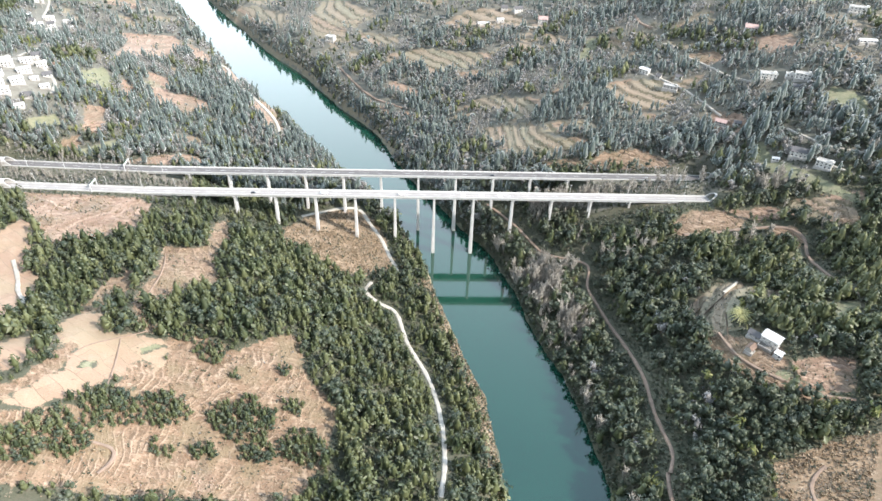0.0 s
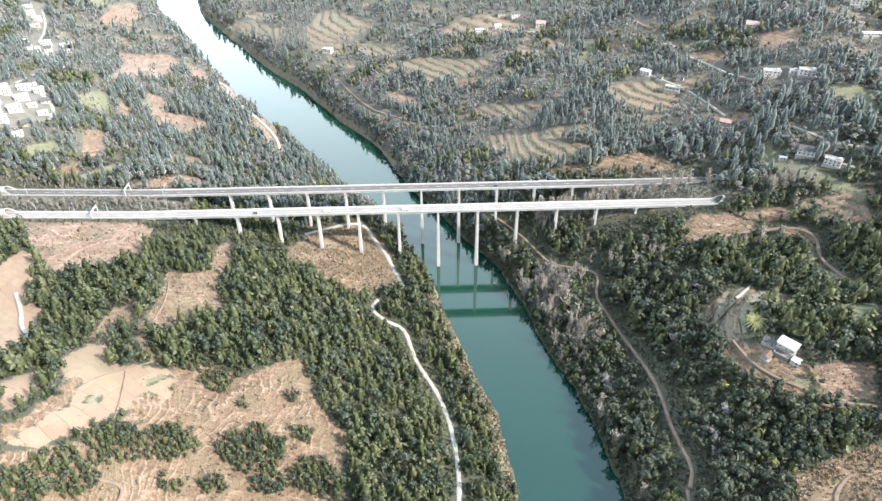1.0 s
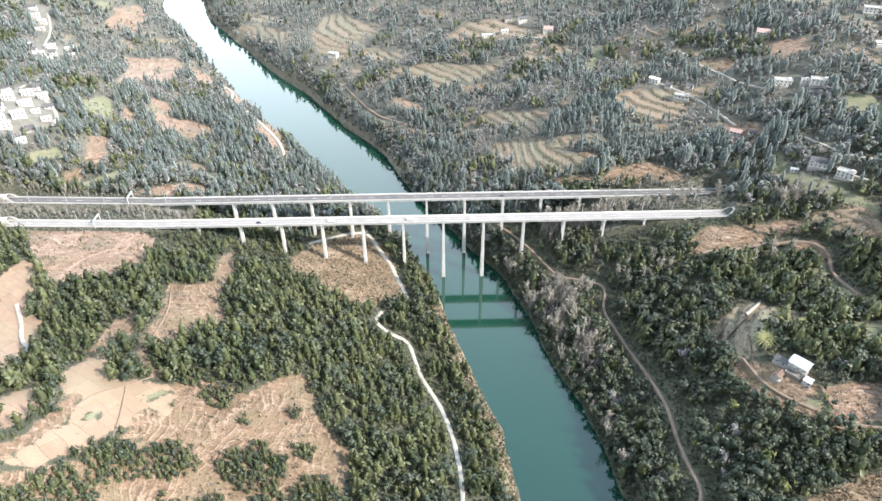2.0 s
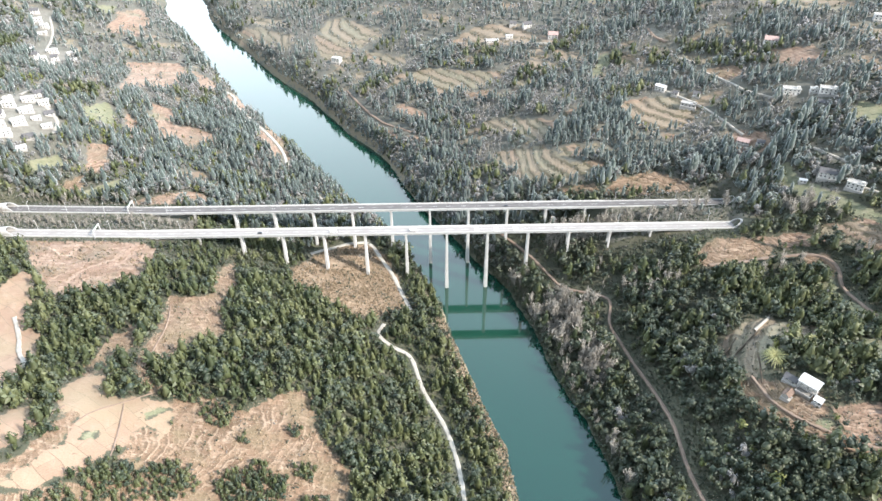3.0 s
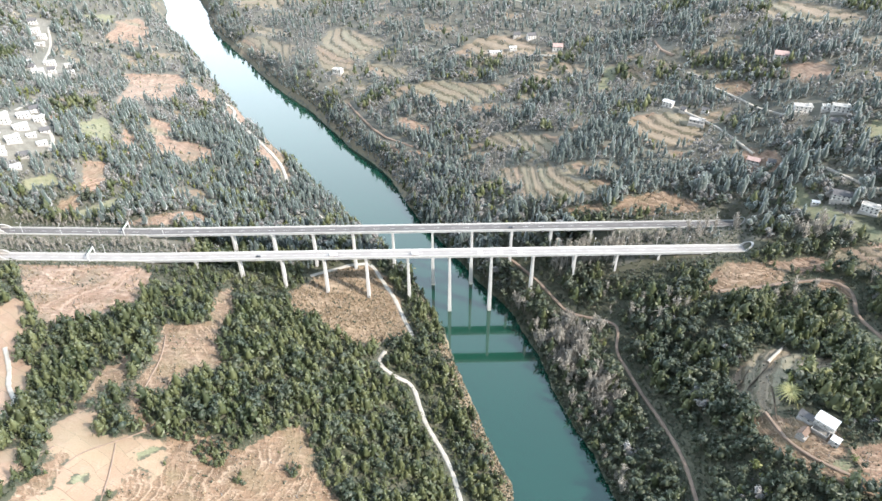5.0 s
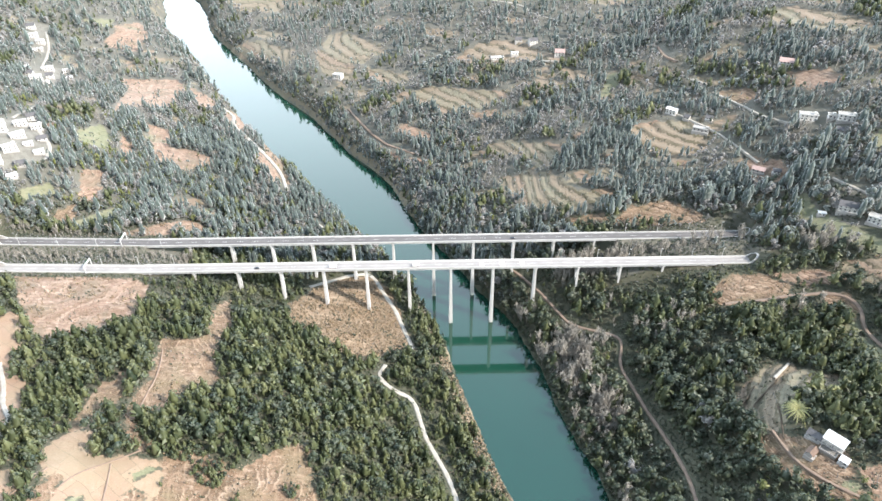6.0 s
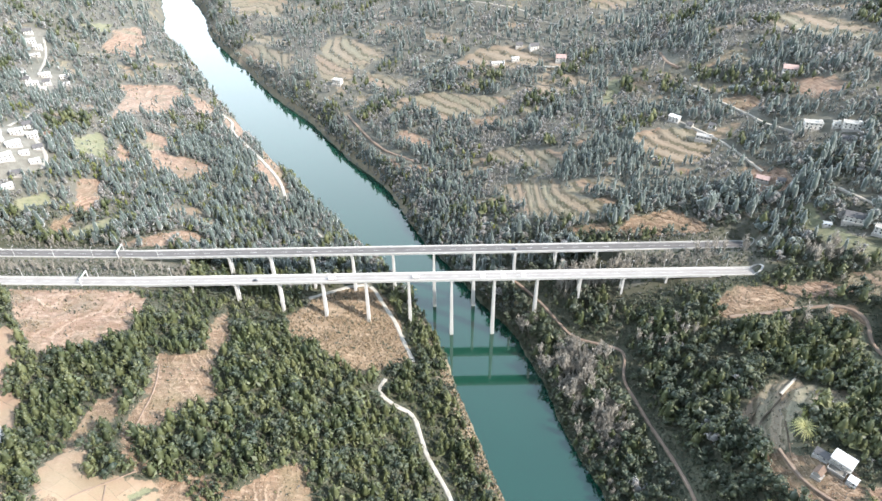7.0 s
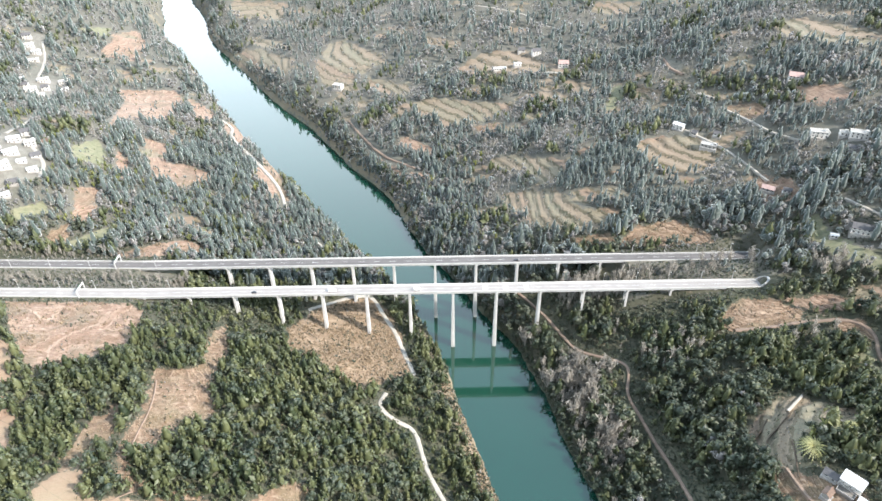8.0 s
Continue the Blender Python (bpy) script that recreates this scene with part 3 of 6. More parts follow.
surface = blend(nt, ramp(nt, big, 0.35, 0.65), mottled((0.066, 0.074, 0.043), (0.10, 0.097, 0.062), (0.045, 0.053, 0.032)), mottled((0.125, 0.115, 0.08), (0.088, 0.09, 0.057), (0.06, 0.066, 0.041)))
# the paler far floor holds haze in its colour
surface = blend(nt, covered("haze_litter"), surface, mottled((0.175, 0.165, 0.135), (0.14, 0.138, 0.108), (0.105, 0.108, 0.085)))
surface = blend(nt, covered("bank"), surface, mottled((0.34, 0.285, 0.195), (0.25, 0.21, 0.14), (0.17, 0.15, 0.09)))
surface = blend(nt, covered("scrub"), surface, littered(mottled((0.34, 0.24, 0.155), (0.265, 0.185, 0.118), (0.20, 0.15, 0.092)), (0.47, 0.365, 0.26), (0.20, 0.16, 0.10)))
rill = calc(nt, "MULTIPLY", ramp(nt, streak.outputs["Fac"], 0.45, 0.95), 0.55)


def level(name, wobble):
    """How far up its tier a place lies, 0 to 1, and the tier's number."""
    a = nt.nodes.new("ShaderNodeAttribute")
    a.attribute_name = name
    t = calc(nt, "ADD", a.outputs["Fac"], calc(nt, "MULTIPLY", calc(nt, "SUBTRACT", mid, 0.5), wobble))
    return calc(nt, "FRACT", t), calc(nt, "FLOOR", t)


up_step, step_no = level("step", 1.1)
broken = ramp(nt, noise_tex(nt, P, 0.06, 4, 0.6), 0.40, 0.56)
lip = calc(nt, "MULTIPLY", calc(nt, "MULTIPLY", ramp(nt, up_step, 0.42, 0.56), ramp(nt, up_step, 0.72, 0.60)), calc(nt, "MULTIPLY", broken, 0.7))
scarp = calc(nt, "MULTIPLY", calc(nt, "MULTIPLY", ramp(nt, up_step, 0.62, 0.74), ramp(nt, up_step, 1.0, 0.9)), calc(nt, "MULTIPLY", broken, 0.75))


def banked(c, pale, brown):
    """Pale lips and brown scarps along the low banks."""
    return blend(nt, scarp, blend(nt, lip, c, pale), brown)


weedy = calc(nt, "MULTIPLY", ramp(nt, noise_tex(nt, P, 0.045, 5), 0.50, 0.64), 0.7)
drygrass = blend(nt, rill, mottled((0.28, 0.18, 0.115), (0.215, 0.14, 0.09), (0.15, 0.105, 0.066)), (0.38, 0.27, 0.18))
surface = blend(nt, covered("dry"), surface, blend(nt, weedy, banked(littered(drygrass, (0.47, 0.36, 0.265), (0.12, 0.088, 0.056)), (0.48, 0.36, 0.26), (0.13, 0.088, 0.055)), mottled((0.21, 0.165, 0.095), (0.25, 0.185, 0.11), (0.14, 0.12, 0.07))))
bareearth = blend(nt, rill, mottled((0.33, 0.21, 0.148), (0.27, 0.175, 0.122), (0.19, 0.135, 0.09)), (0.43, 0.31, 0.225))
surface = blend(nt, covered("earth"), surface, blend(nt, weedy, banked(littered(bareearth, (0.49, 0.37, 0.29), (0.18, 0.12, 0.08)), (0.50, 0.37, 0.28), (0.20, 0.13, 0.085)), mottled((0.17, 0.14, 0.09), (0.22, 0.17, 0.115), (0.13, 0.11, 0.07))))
surface = blend(nt, covered("green"), surface, littered(mottled((0.205, 0.215, 0.125), (0.26, 0.25, 0.155), (0.15, 0.16, 0.09)), (0.31, 0.29, 0.19), (0.13, 0.14, 0.08)))
# ploughed lots: crooked strips with grassy balks between them
turned = nt.nodes.new("ShaderNodeMapping")
turned.inputs["Rotation"].default_value = (0, 0, 0.55)
bend = nt.nodes.new("ShaderNodeVectorMath")
bend.operation = "MULTIPLY_ADD"
wob = nt.nodes.new("ShaderNodeTexNoise")
wob.inputs["Scale"].default_value = 0.02
nt.links.new(P, wob.inputs["Vector"])
nt.links.new(wob.outputs["Color"], bend.inputs[0])
bend.inputs[1].default_value = (18, 18, 0)
nt.links.new(P, bend.inputs[2])
nt.links.new(bend.outputs[0], turned.inputs["Vector"])
lots = nt.nodes.new("ShaderNodeTexBrick")
lots.offset, lots.squash = 0.37, 0.7
for key, v in (("Scale", 1.0), ("Mortar Size", 0.32), ("Mortar Smooth", 0.5), ("Brick Width", 31.0), ("Row Height", 11.0), ("Bias", 0.1)):
    lots.inputs[key].default_value = v
for key, v in (("Color1", (0.40, 0.265, 0.182, 1)), ("Color2", (0.32, 0.208, 0.142, 1)), ("Mortar", (0.20, 0.15, 0.10, 1))):
    lots.inputs[key].default_value = v
nt.links.new(turned.outputs[0], lots.inputs["Vector"])
furrow = nt.nodes.new("ShaderNodeTexWave")
furrow.inputs["Scale"].default_value, furrow.inputs["Distortion"].default_value, furrow.inputs["Detail"].default_value = 0.2, 2.5, 2
nt.links.new(turned.outputs[0], furrow.inputs["Vector"])
soil = blend(nt, calc(nt, "MULTIPLY", furrow.outputs["Fac"], 0.22), lots.outputs["Color"], (0.36, 0.28, 0.20))
soil = blend(nt, calc(nt, "MULTIPLY", ramp(nt, big, 0.5, 0.62), 0.55), soil, (0.33, 0.27, 0.17))
soil = blend(nt, calc(nt, "MULTIPLY", ramp(nt, mid, 0.52, 0.75), 0.5), soil, (0.45, 0.33, 0.24))
soil = blend(nt, calc(nt, "MULTIPLY", ramp(nt, fine, 0.55, 0.75), 0.35), soil, (0.27, 0.20, 0.13))
surface = blend(nt, covered("soil"), surface, blend(nt, calc(nt, "MULTIPLY", scarp, 0.5), soil, (0.33, 0.235, 0.15)))
up_tier, tier_no = level("tier", 0.8)
rim = calc(nt, "MULTIPLY", ramp(nt, up_tier, 0.74, 0.82), calc(nt, "ADD", calc(nt, "MULTIPLY", broken, 0.5), 0.3))
lot = nt.nodes.new("ShaderNodeTexWhiteNoise")
lot.noise_dimensions = "1D"
nt.links.new(tier_no, lot.inputs["W"])
step_col = blend(nt, lot.outputs["Value"], mottled((0.34, 0.245, 0.175), (0.26, 0.19, 0.135), (0.18, 0.14, 0.095)), mottled((0.22, 0.21, 0.14), (0.27, 0.235, 0.165), (0.16, 0.15, 0.10)))
surface = blend(nt, covered("terrace"), surface, blend(nt, rim, blend(nt, calc(nt, "MULTIPLY", calc(nt, "MULTIPLY", ramp(nt, up_tier, 0.62, 0.70), ramp(nt, up_tier, 0.79, 0.74)), 0.35), step_col, (0.42, 0.34, 0.25)), mottled((0.085, 0.085, 0.045), (0.12, 0.105, 0.06), (0.06, 0.06, 0.035))))
surface = blend(nt, covered("pave"), surface, mottled((0.25, 0.235, 0.20), (0.19, 0.175, 0.145), (0.12, 0.12, 0.085)))
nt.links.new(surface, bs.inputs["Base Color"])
bump(nt, bs, calc(nt, "ADD", mid, calc(nt, "MULTIPLY", fine, 0.5)), 0.8, 0.9)

# the river, a flat sheet between the banks
bm = bmesh.new()
ring = [bm.verts.new((x, y, 0)) for x, y in [(x + 40, y) for x, y in EAST_BANK] + [(x - 40, y) for x, y in WEST_BANK[::-1]]]
bmesh.ops.triangulate(bm, faces=[bm.faces.new(ring)])
me = bpy.data.meshes.new("water")
bm.to_mesh(me)
bm.free()
me.materials.append(WATER)
water = tagged(new("water", me), "calm blue-green river mirroring the viaduct", "river", kind="structure")

# paths, draped over the ground
for kind, width, line in WAYS:
    pts = np.array(line, float)
    for _ in range(2):
        pts = np.concatenate([pts[:1], np.stack([0.75 * pts[:-1] + 0.25 * pts[1:], 0.25 * pts[:-1] + 0.75 * pts[1:]], 1).reshape(-1, 2), pts[-1:]])
    run = np.r_[0, np.cumsum(np.hypot(*np.diff(pts, axis=0).T))]
    s = np.linspace(0, run[-1], max(3, int(run[-1] / 2.5)))
    cx, cy = np.interp(s, run, pts[:, 0]), np.interp(s, run, pts[:, 1])
    ux, uy = np.gradient(cx), np.gradient(cy)
    ul = np.hypot(ux, uy)
    wob = width / 2 * (1 + 0.18 * np.sin(s / 5.3) * np.sin(s / 2.1 + 1))
    rows = []
    for side in (-1.0, -0.4, 0.4, 1.0):
        ex, ey = cx - uy / ul * side * wob, cy + ux / ul * side * wob
        rows.append(np.c_[ex, ey, height(ex, ey)])
    top = np.max([r[:, 2] for r in rows], axis=0) + (0.12 if kind == "field_ditch" else 0.35)
    top = np.convolve(np.r_[[top[0]] * 3, top, [top[-1]] * 3], np.ones(7) / 7, "valid")
    for r in rows:
        r[:, 2] = top
    skirts = [rows[0] - (0, 0, 2.5)] + rows + [rows[-1] - (0, 0, 2.5)]
    n = len(s)
    k = (np.arange(len(skirts) - 1)[:, None] * n + np.arange(n - 1)).ravel()
    me = mesh_of("path", np.concatenate(skirts), np.c_[k, k + n, k + n + 1, k + 1], {"dirt_path": PATH_DIRT, "field_ditch": DITCH_EARTH}.get(kind, PATH_CONCRETE), True)
    tagged(new(kind, me), {"dirt_path": "narrow reddish earth track through the woods", "field_ditch": "thin dark ditch between the farm plots"}.get(kind, "narrow pale concrete lane winding along the slope"), "ditch" if kind == "field_ditch" else "path", kind="structure")


# ---- mesh helpers ----
def part(name, bm, mat, parent=None, label=""):
    """Links a bmesh as one mesh object under a thing or a part."""
    me = bpy.data.meshes.new(name)
    bm.to_mesh(me)
    bm.free()
    me.materials.append(mat)
    ob = new(name, me)
    if parent:
        ob.parent = parent
    if label:
        ob["label"] = label
    return ob


def again(name, ob, parent, m):
    """Another object on the same mesh, under the parent."""
    o = new(name, ob.data)
    o.parent = parent
    o.matrix_basis = m
    return o


def box(bm, x0, x1, y0, y1, z0, z1, bevel=0.0):
    made = bmesh.ops.create_cube(bm, size=1, matrix=Matrix.Translation(((x0 + x1) / 2, (y0 + y1) / 2, (z0 + z1) / 2)) @ Matrix.Diagonal((x1 - x0, y1 - y0, z1 - z0, 1)))
    if bevel:
        edges = {e for v in made["verts"] for e in v.link_edges}
        bmesh.ops.bevel(bm, geom=list(edges), offset=bevel, segments=1, affect="EDGES")
    return bm


def taper(bm, x, y, top, foot, z_top, z_foot):
    """A post from foot to top, each (width in x, width in y)."""
    rings = []
    for (wx, wy), z in ((foot, z_foot), (top, z_top)):
        rings.append([bm.verts.new((x + a * wx / 2, y + b * wy / 2, z)) for a, b in ((-1, -1), (1, -1), (1, 1), (-1, 1))])
    for i in range(4):
        bm.faces.new((rings[0][i], rings[0][(i + 1) % 4], rings[1][(i + 1) % 4], rings[1][i]))
    bm.faces.new(rings[1])
    bm.faces.new(rings[0][::-1])
    return bm


def tube(bm, a, b, ra, rb, n=6):
    """A round rod from a to b."""
    a, b = Vector(a), Vector(b)
    q = (b - a).to_track_quat("Z", "Y").to_matrix()
    rings = [[bm.verts.new(c + q @ Vector((r * math.cos(2 * math.pi * i / n), r * math.sin(2 * math.pi * i / n), 0))) for i in range(n)] for c, r in ((a, ra), (b, rb))]
    for i in range(n):
        bm.faces.new((rings[0][i], rings[0][(i + 1) % n], rings[1][(i + 1) % n], rings[1][i]))
    bm.faces.new(rings[1])
    bm.faces.new(rings[0][::-1])
    return bm


def empty(name, x=0, y=0, z=0, rz=0):
    e = new(name)
    e.matrix_basis = pose(x, y, z, 0, 0, rz)
    return e


def ground_at(x, y):
    return float(height(np.array([float(x)]), np.array([float(y)]))[0])


# ---- the twin viaducts ----
SPAN, HALF, UNDER = 40.0, 6.0, 68.0


def carriageway(root, x0, x1, surface, z0, z1):
    """Road slab, edge lines and lane dashes from x0 to x1, climbing from z0 to z1."""
    def slab(name, a, b, ya, yb, low, high, mat):
        bm = box(bmesh.new(), a, b, ya, yb, low, high)
        for v in bm.verts:
            v.co.z += z0 + (z1 - z0) * (v.co.x - x0) / (x1 - x0)
        return part(name, bm, mat, root)

    slab("road_surface", x0, x1, -5.45, 5.45, -0.04, 0.03, surface)
    for y in (-3.2, -1.5, 0.9, 2.6):
        slab("wheel_track", x0, x1, y, y + 0.7, 0.031, 0.033, TRACK_PALE if surface == ROAD_PALE else TRACK_DARK)
    for y in (-4.9, 4.35):
        slab("edge_line", x0, x1, y, y + 0.22, 0.034, 0.04, PAINT_WHITE)
    for x in np.arange(15 * math.ceil(x0 / 15), x1 - 6, 15):
        slab("lane_dash", x, x + 6, -0.13, 0.13, 0.034, 0.04, PAINT_WHITE)


def viaduct(y0, first, west, east, surface, label):
    """A carriageway on piers: y of its middle, x of one pier, and its two abutments."""
    root = tagged(empty("viaduct", 0, y0, 0), label, "viaduct", group="twin viaducts")
    piers = [first + SPAN * k for k in range(-20, 20) if west + 6 < first + SPAN * k < east - 6]
    joints = [west] + piers + [east]
    shared = {}
    for a, b in zip(joints, joints[1:]):
        n = round(b - a, 1)
        if n not in shared:
            slab_ = part("deck_slab", box(bmesh.new(), 0.03, n - 0.03, -HALF, HALF, DECK_Z - 0.3, DECK_Z - 0.05), CONCRETE_WHITE, root)
            bm = bmesh.new()
            outline = [(-0.35, 0), (0.35, 0), (0.35, 0.45), (0.14, 0.65), (0.14, 1.899), (-0.14, 1.899), (-0.14, 0.65), (-0.35, 0.45)]
            ra, rb = ([bm.verts.new((x, py, UNDER + pz)) for py, pz in outline] for x in (0.04, n - 0.04))
            for i in range(8):
                bm.faces.new((ra[i], rb[i], rb[(i + 1) % 8], ra[(i + 1) % 8]))
            bm.faces.new(ra[::-1])
            bm.faces.new(rb)
            bmesh.ops.recalc_face_normals(bm, faces=bm.faces)
            beam = part("girder", bm, CONCRETE_WHITE, root)
            bm = bmesh.new()
            prof = [(0, -0.35), (0.5, -0.35), (0.5, 0.15), (0.3, 0.35), (0.22, 1.05), (0, 1.05)]
            size = n / round(n / 10)
            ra, rb = ([bm.verts.new((x, -HALF + p[0] - 0.02, DECK_Z + p[1])) for p in prof] for x in (0.02, size - 0.02))
            for i in range(6):
                bm.faces.new((ra[i], rb[i], rb[(i + 1) % 6], ra[(i + 1) % 6]))
            bm.faces.new(ra)
            bm.faces.new(rb[::-1])
            bmesh.ops.recalc_face_normals(bm, faces=bm.faces)
            wall = part("parapet", bm, CONCRETE_WHITE, root)
            shared[n] = slab_, beam, wall, size
            slab_.location.x = wall.location.x = a
            beam.location = (a, -4.8, 0)
            fresh = True
        else:
            slab_, beam, wall, size = shared[n]
            again("deck_slab", slab_, root, pose(a, 0, 0))
            fresh = False
        for k in range(1 if fresh else 0, 5):
            again("girder", beam, root, pose(a, -4.8 + 2.4 * k, 0))
        for k in range(round(n / size)):
            if k or not fresh:
                again("parapet", wall, root, pose(a + k * size, 0, 0))
            again("parapet", wall, root, pose(a + (k + 1) * size, 0, 0, 0, 0, 180))
    # carriageway and its paint
    carriageway(root, west, east, surface, DECK_Z, DECK_Z)
    # piers
    for x in piers:
        foot = ground_at(x, y0)
        bm = bmesh.new()
        tall = foot < 33
        box(bm, x - 1.1, x + 1.1, -5.3, 5.3, UNDER - 0.9, UNDER - 0.12, 0.05)
        ring = [bm.verts.new((x + sx * 1.0, sy, z)) for z, half in ((UNDER - 0.9, 5.2), (UNDER - 2.3, 3.3)) for sx, sy in ((-1, -half), (1, -half), (1, half), (-1, half))]
        for i in range(4):
            bm.faces.new((ring[i], ring[(i + 1) % 4], ring[4 + (i + 1) % 4], ring[4 + i]))
        bm.faces.new(ring[4:])
        bm.normal_update()
        cap = part("pier_cap", bm, CONCRETE_WHITE, root)
        if tall:
            deep = min(foot, 0) - 4
            n = (UNDER - 2.3 - foot) / 64
            bm = bmesh.new()
            taper(bm, x, 0, (2.0, 6.2), (2.0 + 1.7 * n, 6.2 + 1.6 * n), UNDER - 2.28, deep)
            for sy in (-1, 1):
                taper(bm, x, sy * (3.1 + 0.05), (0.9, 0.2), (1.2 + 0.6 * n, 0.2 + 1.6 * n), UNDER - 4.5, deep)
            part("column", bm, CONCRETE_WHITE, cap)
        else:
            for sy in (-2.6, 2.6):
                bm = bmesh.new()
                taper(bm, x, sy, (1.8, 1.9), (1.8, 1.9), UNDER - 0.95, foot - 4)
                part("column", bm, CONCRETE_WHITE, cap)
            bm = bmesh.new()
            box(bm, x - 0.6, x + 0.6, -1.7, 1.7, (UNDER + foot) / 2 - 0.6, (UNDER + foot) / 2 + 0.6)
            part("tie_beam", bm, CONCRETE_WHITE, cap)
    for x, sx in ((west, -1), (east, 1)):
        bm = bmesh.new()
        box(bm, min(x + 0.3 * sx, x + 5 * sx), max(x + 0.3 * sx, x + 5 * sx), -5.9, 5.9, 58, DECK_Z - 0.06, 0.1)
        part("abutment", bm, CONCRETE, root)
    return root


near_viaduct = viaduct(0.0, 0.0, -288.0, 250.0, ROAD_PALE, "pale concrete highway viaduct on tall tapered piers over the river")
far_viaduct = viaduct(FAR_Y, -16.2, -298.0, 166.0, ROAD_DARK, "concrete highway viaduct with dark asphalt lanes on tall piers")

# white slow-down bands across the near carriageway
for x, w in ((27, 4.2), (46, 4.2), (65, 4.0)):
    for lane in (-3.6, 0.5):
        part("slow_band", box(bmesh.new(), x, x + w, lane, lane + 3.4, DECK_Z + 0.034, DECK_Z + 0.042), PAINT_WHITE, near_viaduct, "white slow-down band painted on the lane")


def approach(y0, x0, x1, surface, label):
    """A carriageway on the ground, between kerb walls."""
    root = tagged(empty("road", 0, y0, 0), label, "road", kind="structure")
    z0, z1 = float(road_level(np.array(x0))), float(road_level(np.array(x1)))
    carriageway(root, x0, x1, surface, z0, z1)
    n = max(1, int((x1 - x0) / 10))
    for i in range(n):
        a, b = x0 + (x1 - x0) * i / n + 0.02, x0 + (x1 - x0) * (i + 1) / n - 0.02
        for y in (-5.75, 5.45):
            bm = box(bmesh.new(), a, b, y, y + 0.3, -1.2, 0.85, 0.04)
            for v in bm.verts:
                v.co.z += z0 + (z1 - z0) * (v.co.x - x0) / (x1 - x0)
            part("kerb_wall", bm, CONCRETE_WHITE, root)
    return root


approach(0.0, -430.0, -288.02, ROAD_PALE, "pale highway carriageway leading to a tunnel")
approach(0.0, 250.02, 284.0, ROAD_PALE, "pale highway carriageway leading to a tunnel")
approach(FAR_Y, -452.0, -298.02, ROAD_DARK, "dark asphalt carriageway leading to a tunnel")
approach(FAR_Y, 166.02, 296.0, ROAD_DARK, "dark asphalt carriageway leading to a tunnel")


# ---- woods ----
rng = np.random.default_rng(7)


def cards(centres, outward, size, flat=0.55, stray=0.45):
    """Ragged leaf clumps: a four-cornered, folded scrap at each centre, facing outward."""
    n = len(centres)
    out = outward + rng.normal(0, stray, (n, 3))
    out /= np.linalg.norm(out, axis=1)[:, None]
    side = np.cross(out, rng.normal(0, 1, (n, 3)))
    side /= np.linalg.norm(side, axis=1)[:, None] + 1e-9
    up = np.cross(out, side)
    s = size[:, None]
    v = np.stack([centres - side * s * rng.uniform(0.7, 1.2, (n, 1)), centres - up * s * flat * rng.uniform(0.6, 1.2, (n, 1)) + out * s * 0.25,
                  centres + side * s * rng.uniform(0.7, 1.2, (n, 1)), centres + up * s * flat * rng.uniform(0.6, 1.2, (n, 1)) + out * s * 0.25], 1)
    k = 4 * np.arange(n)[:, None]
    return v.reshape(-1, 3), np.concatenate([np.c_[k, k + 1, k + 2], np.c_[k, k + 2, k + 3]])


def lumpy(radius, tall, base, sides, rings, wobble):
    """A closed, uneven body: rings of corners between two tips."""
    zs = np.linspace(0, 1, rings + 2)
    verts, faces = [(0, 0, base)], []
    for i, u in enumerate(zs[1:-1]):
        r = radius(u)
        for j in range(sides):
            a = 2 * math.pi * (j + 0.5 * (i % 2)) / sides
            q = r * rng.uniform(1 - wobble, 1 + wobble)
            verts.append((q * math.cos(a), q * math.sin(a), base + tall * (u + rng.uniform(-0.04, 0.04))))
    verts.append((0, 0, base + tall))
    for j in range(sides):
        faces.append((0, 1 + (j + 1) % sides, 1 + j))
    for i in range(rings - 1):
        for j in range(sides):
            a, b = 1 + i * sides + j, 1 + i * sides + (j + 1) % sides
            faces += [(a, b, a + sides), (b, b + sides, a + sides)]
    last = 1 + (rings - 1) * sides
    for j in range(sides):
        faces.append((last + j, last + (j + 1) % sides, len(verts) - 1))
    return np.array(verts, float), np.array(faces)


def joined(*pieces):
    verts, faces, n = [], [], 0
    for v, f in pieces:
        verts.append(v)
        faces.append(f + n)
        n += len(v)
    return np.concatenate(verts), np.concatenate(faces)


def pine_crown(n, tall=9.4, wide=2.6):
    """A narrow pine: a ragged cone of needle clumps round a darker core."""
    h = np.sort(rng.uniform(0.06, 1.0, n))
    a = rng.uniform(0, 2 * math.pi, n)
    r = wide * (1 - h**2.2) ** 0.75 * np.clip(h / 0.2, 0.55, 1) * rng.uniform(0.7, 1.15, n)
    c = np.c_[r * np.cos(a), r * np.sin(a), 1.0 + h * (tall - 1.0)]
    o = np.c_[np.cos(a), np.sin(a), 0.55 + 0 * a]
    lean = rng.normal(0, 0.5, 2)
    c[:, :2] += lean * h[:, None] ** 1.5
    core = lumpy(lambda u: 0.62 * wide * (1 - u**2.2) ** 0.75 * min(1, u / 0.22), tall - 1.2, 0.9, 6 if n > 10 else 5, 3 if n > 10 else 2, 0.22)
    return joined(core, cards(c, o, rng.uniform(0.6, 1.35, n) * (1.25 - 0.6 * h) * (0.95 if n > 30 else 1.0 if n > 10 else 1.5), 0.6, 0.5))


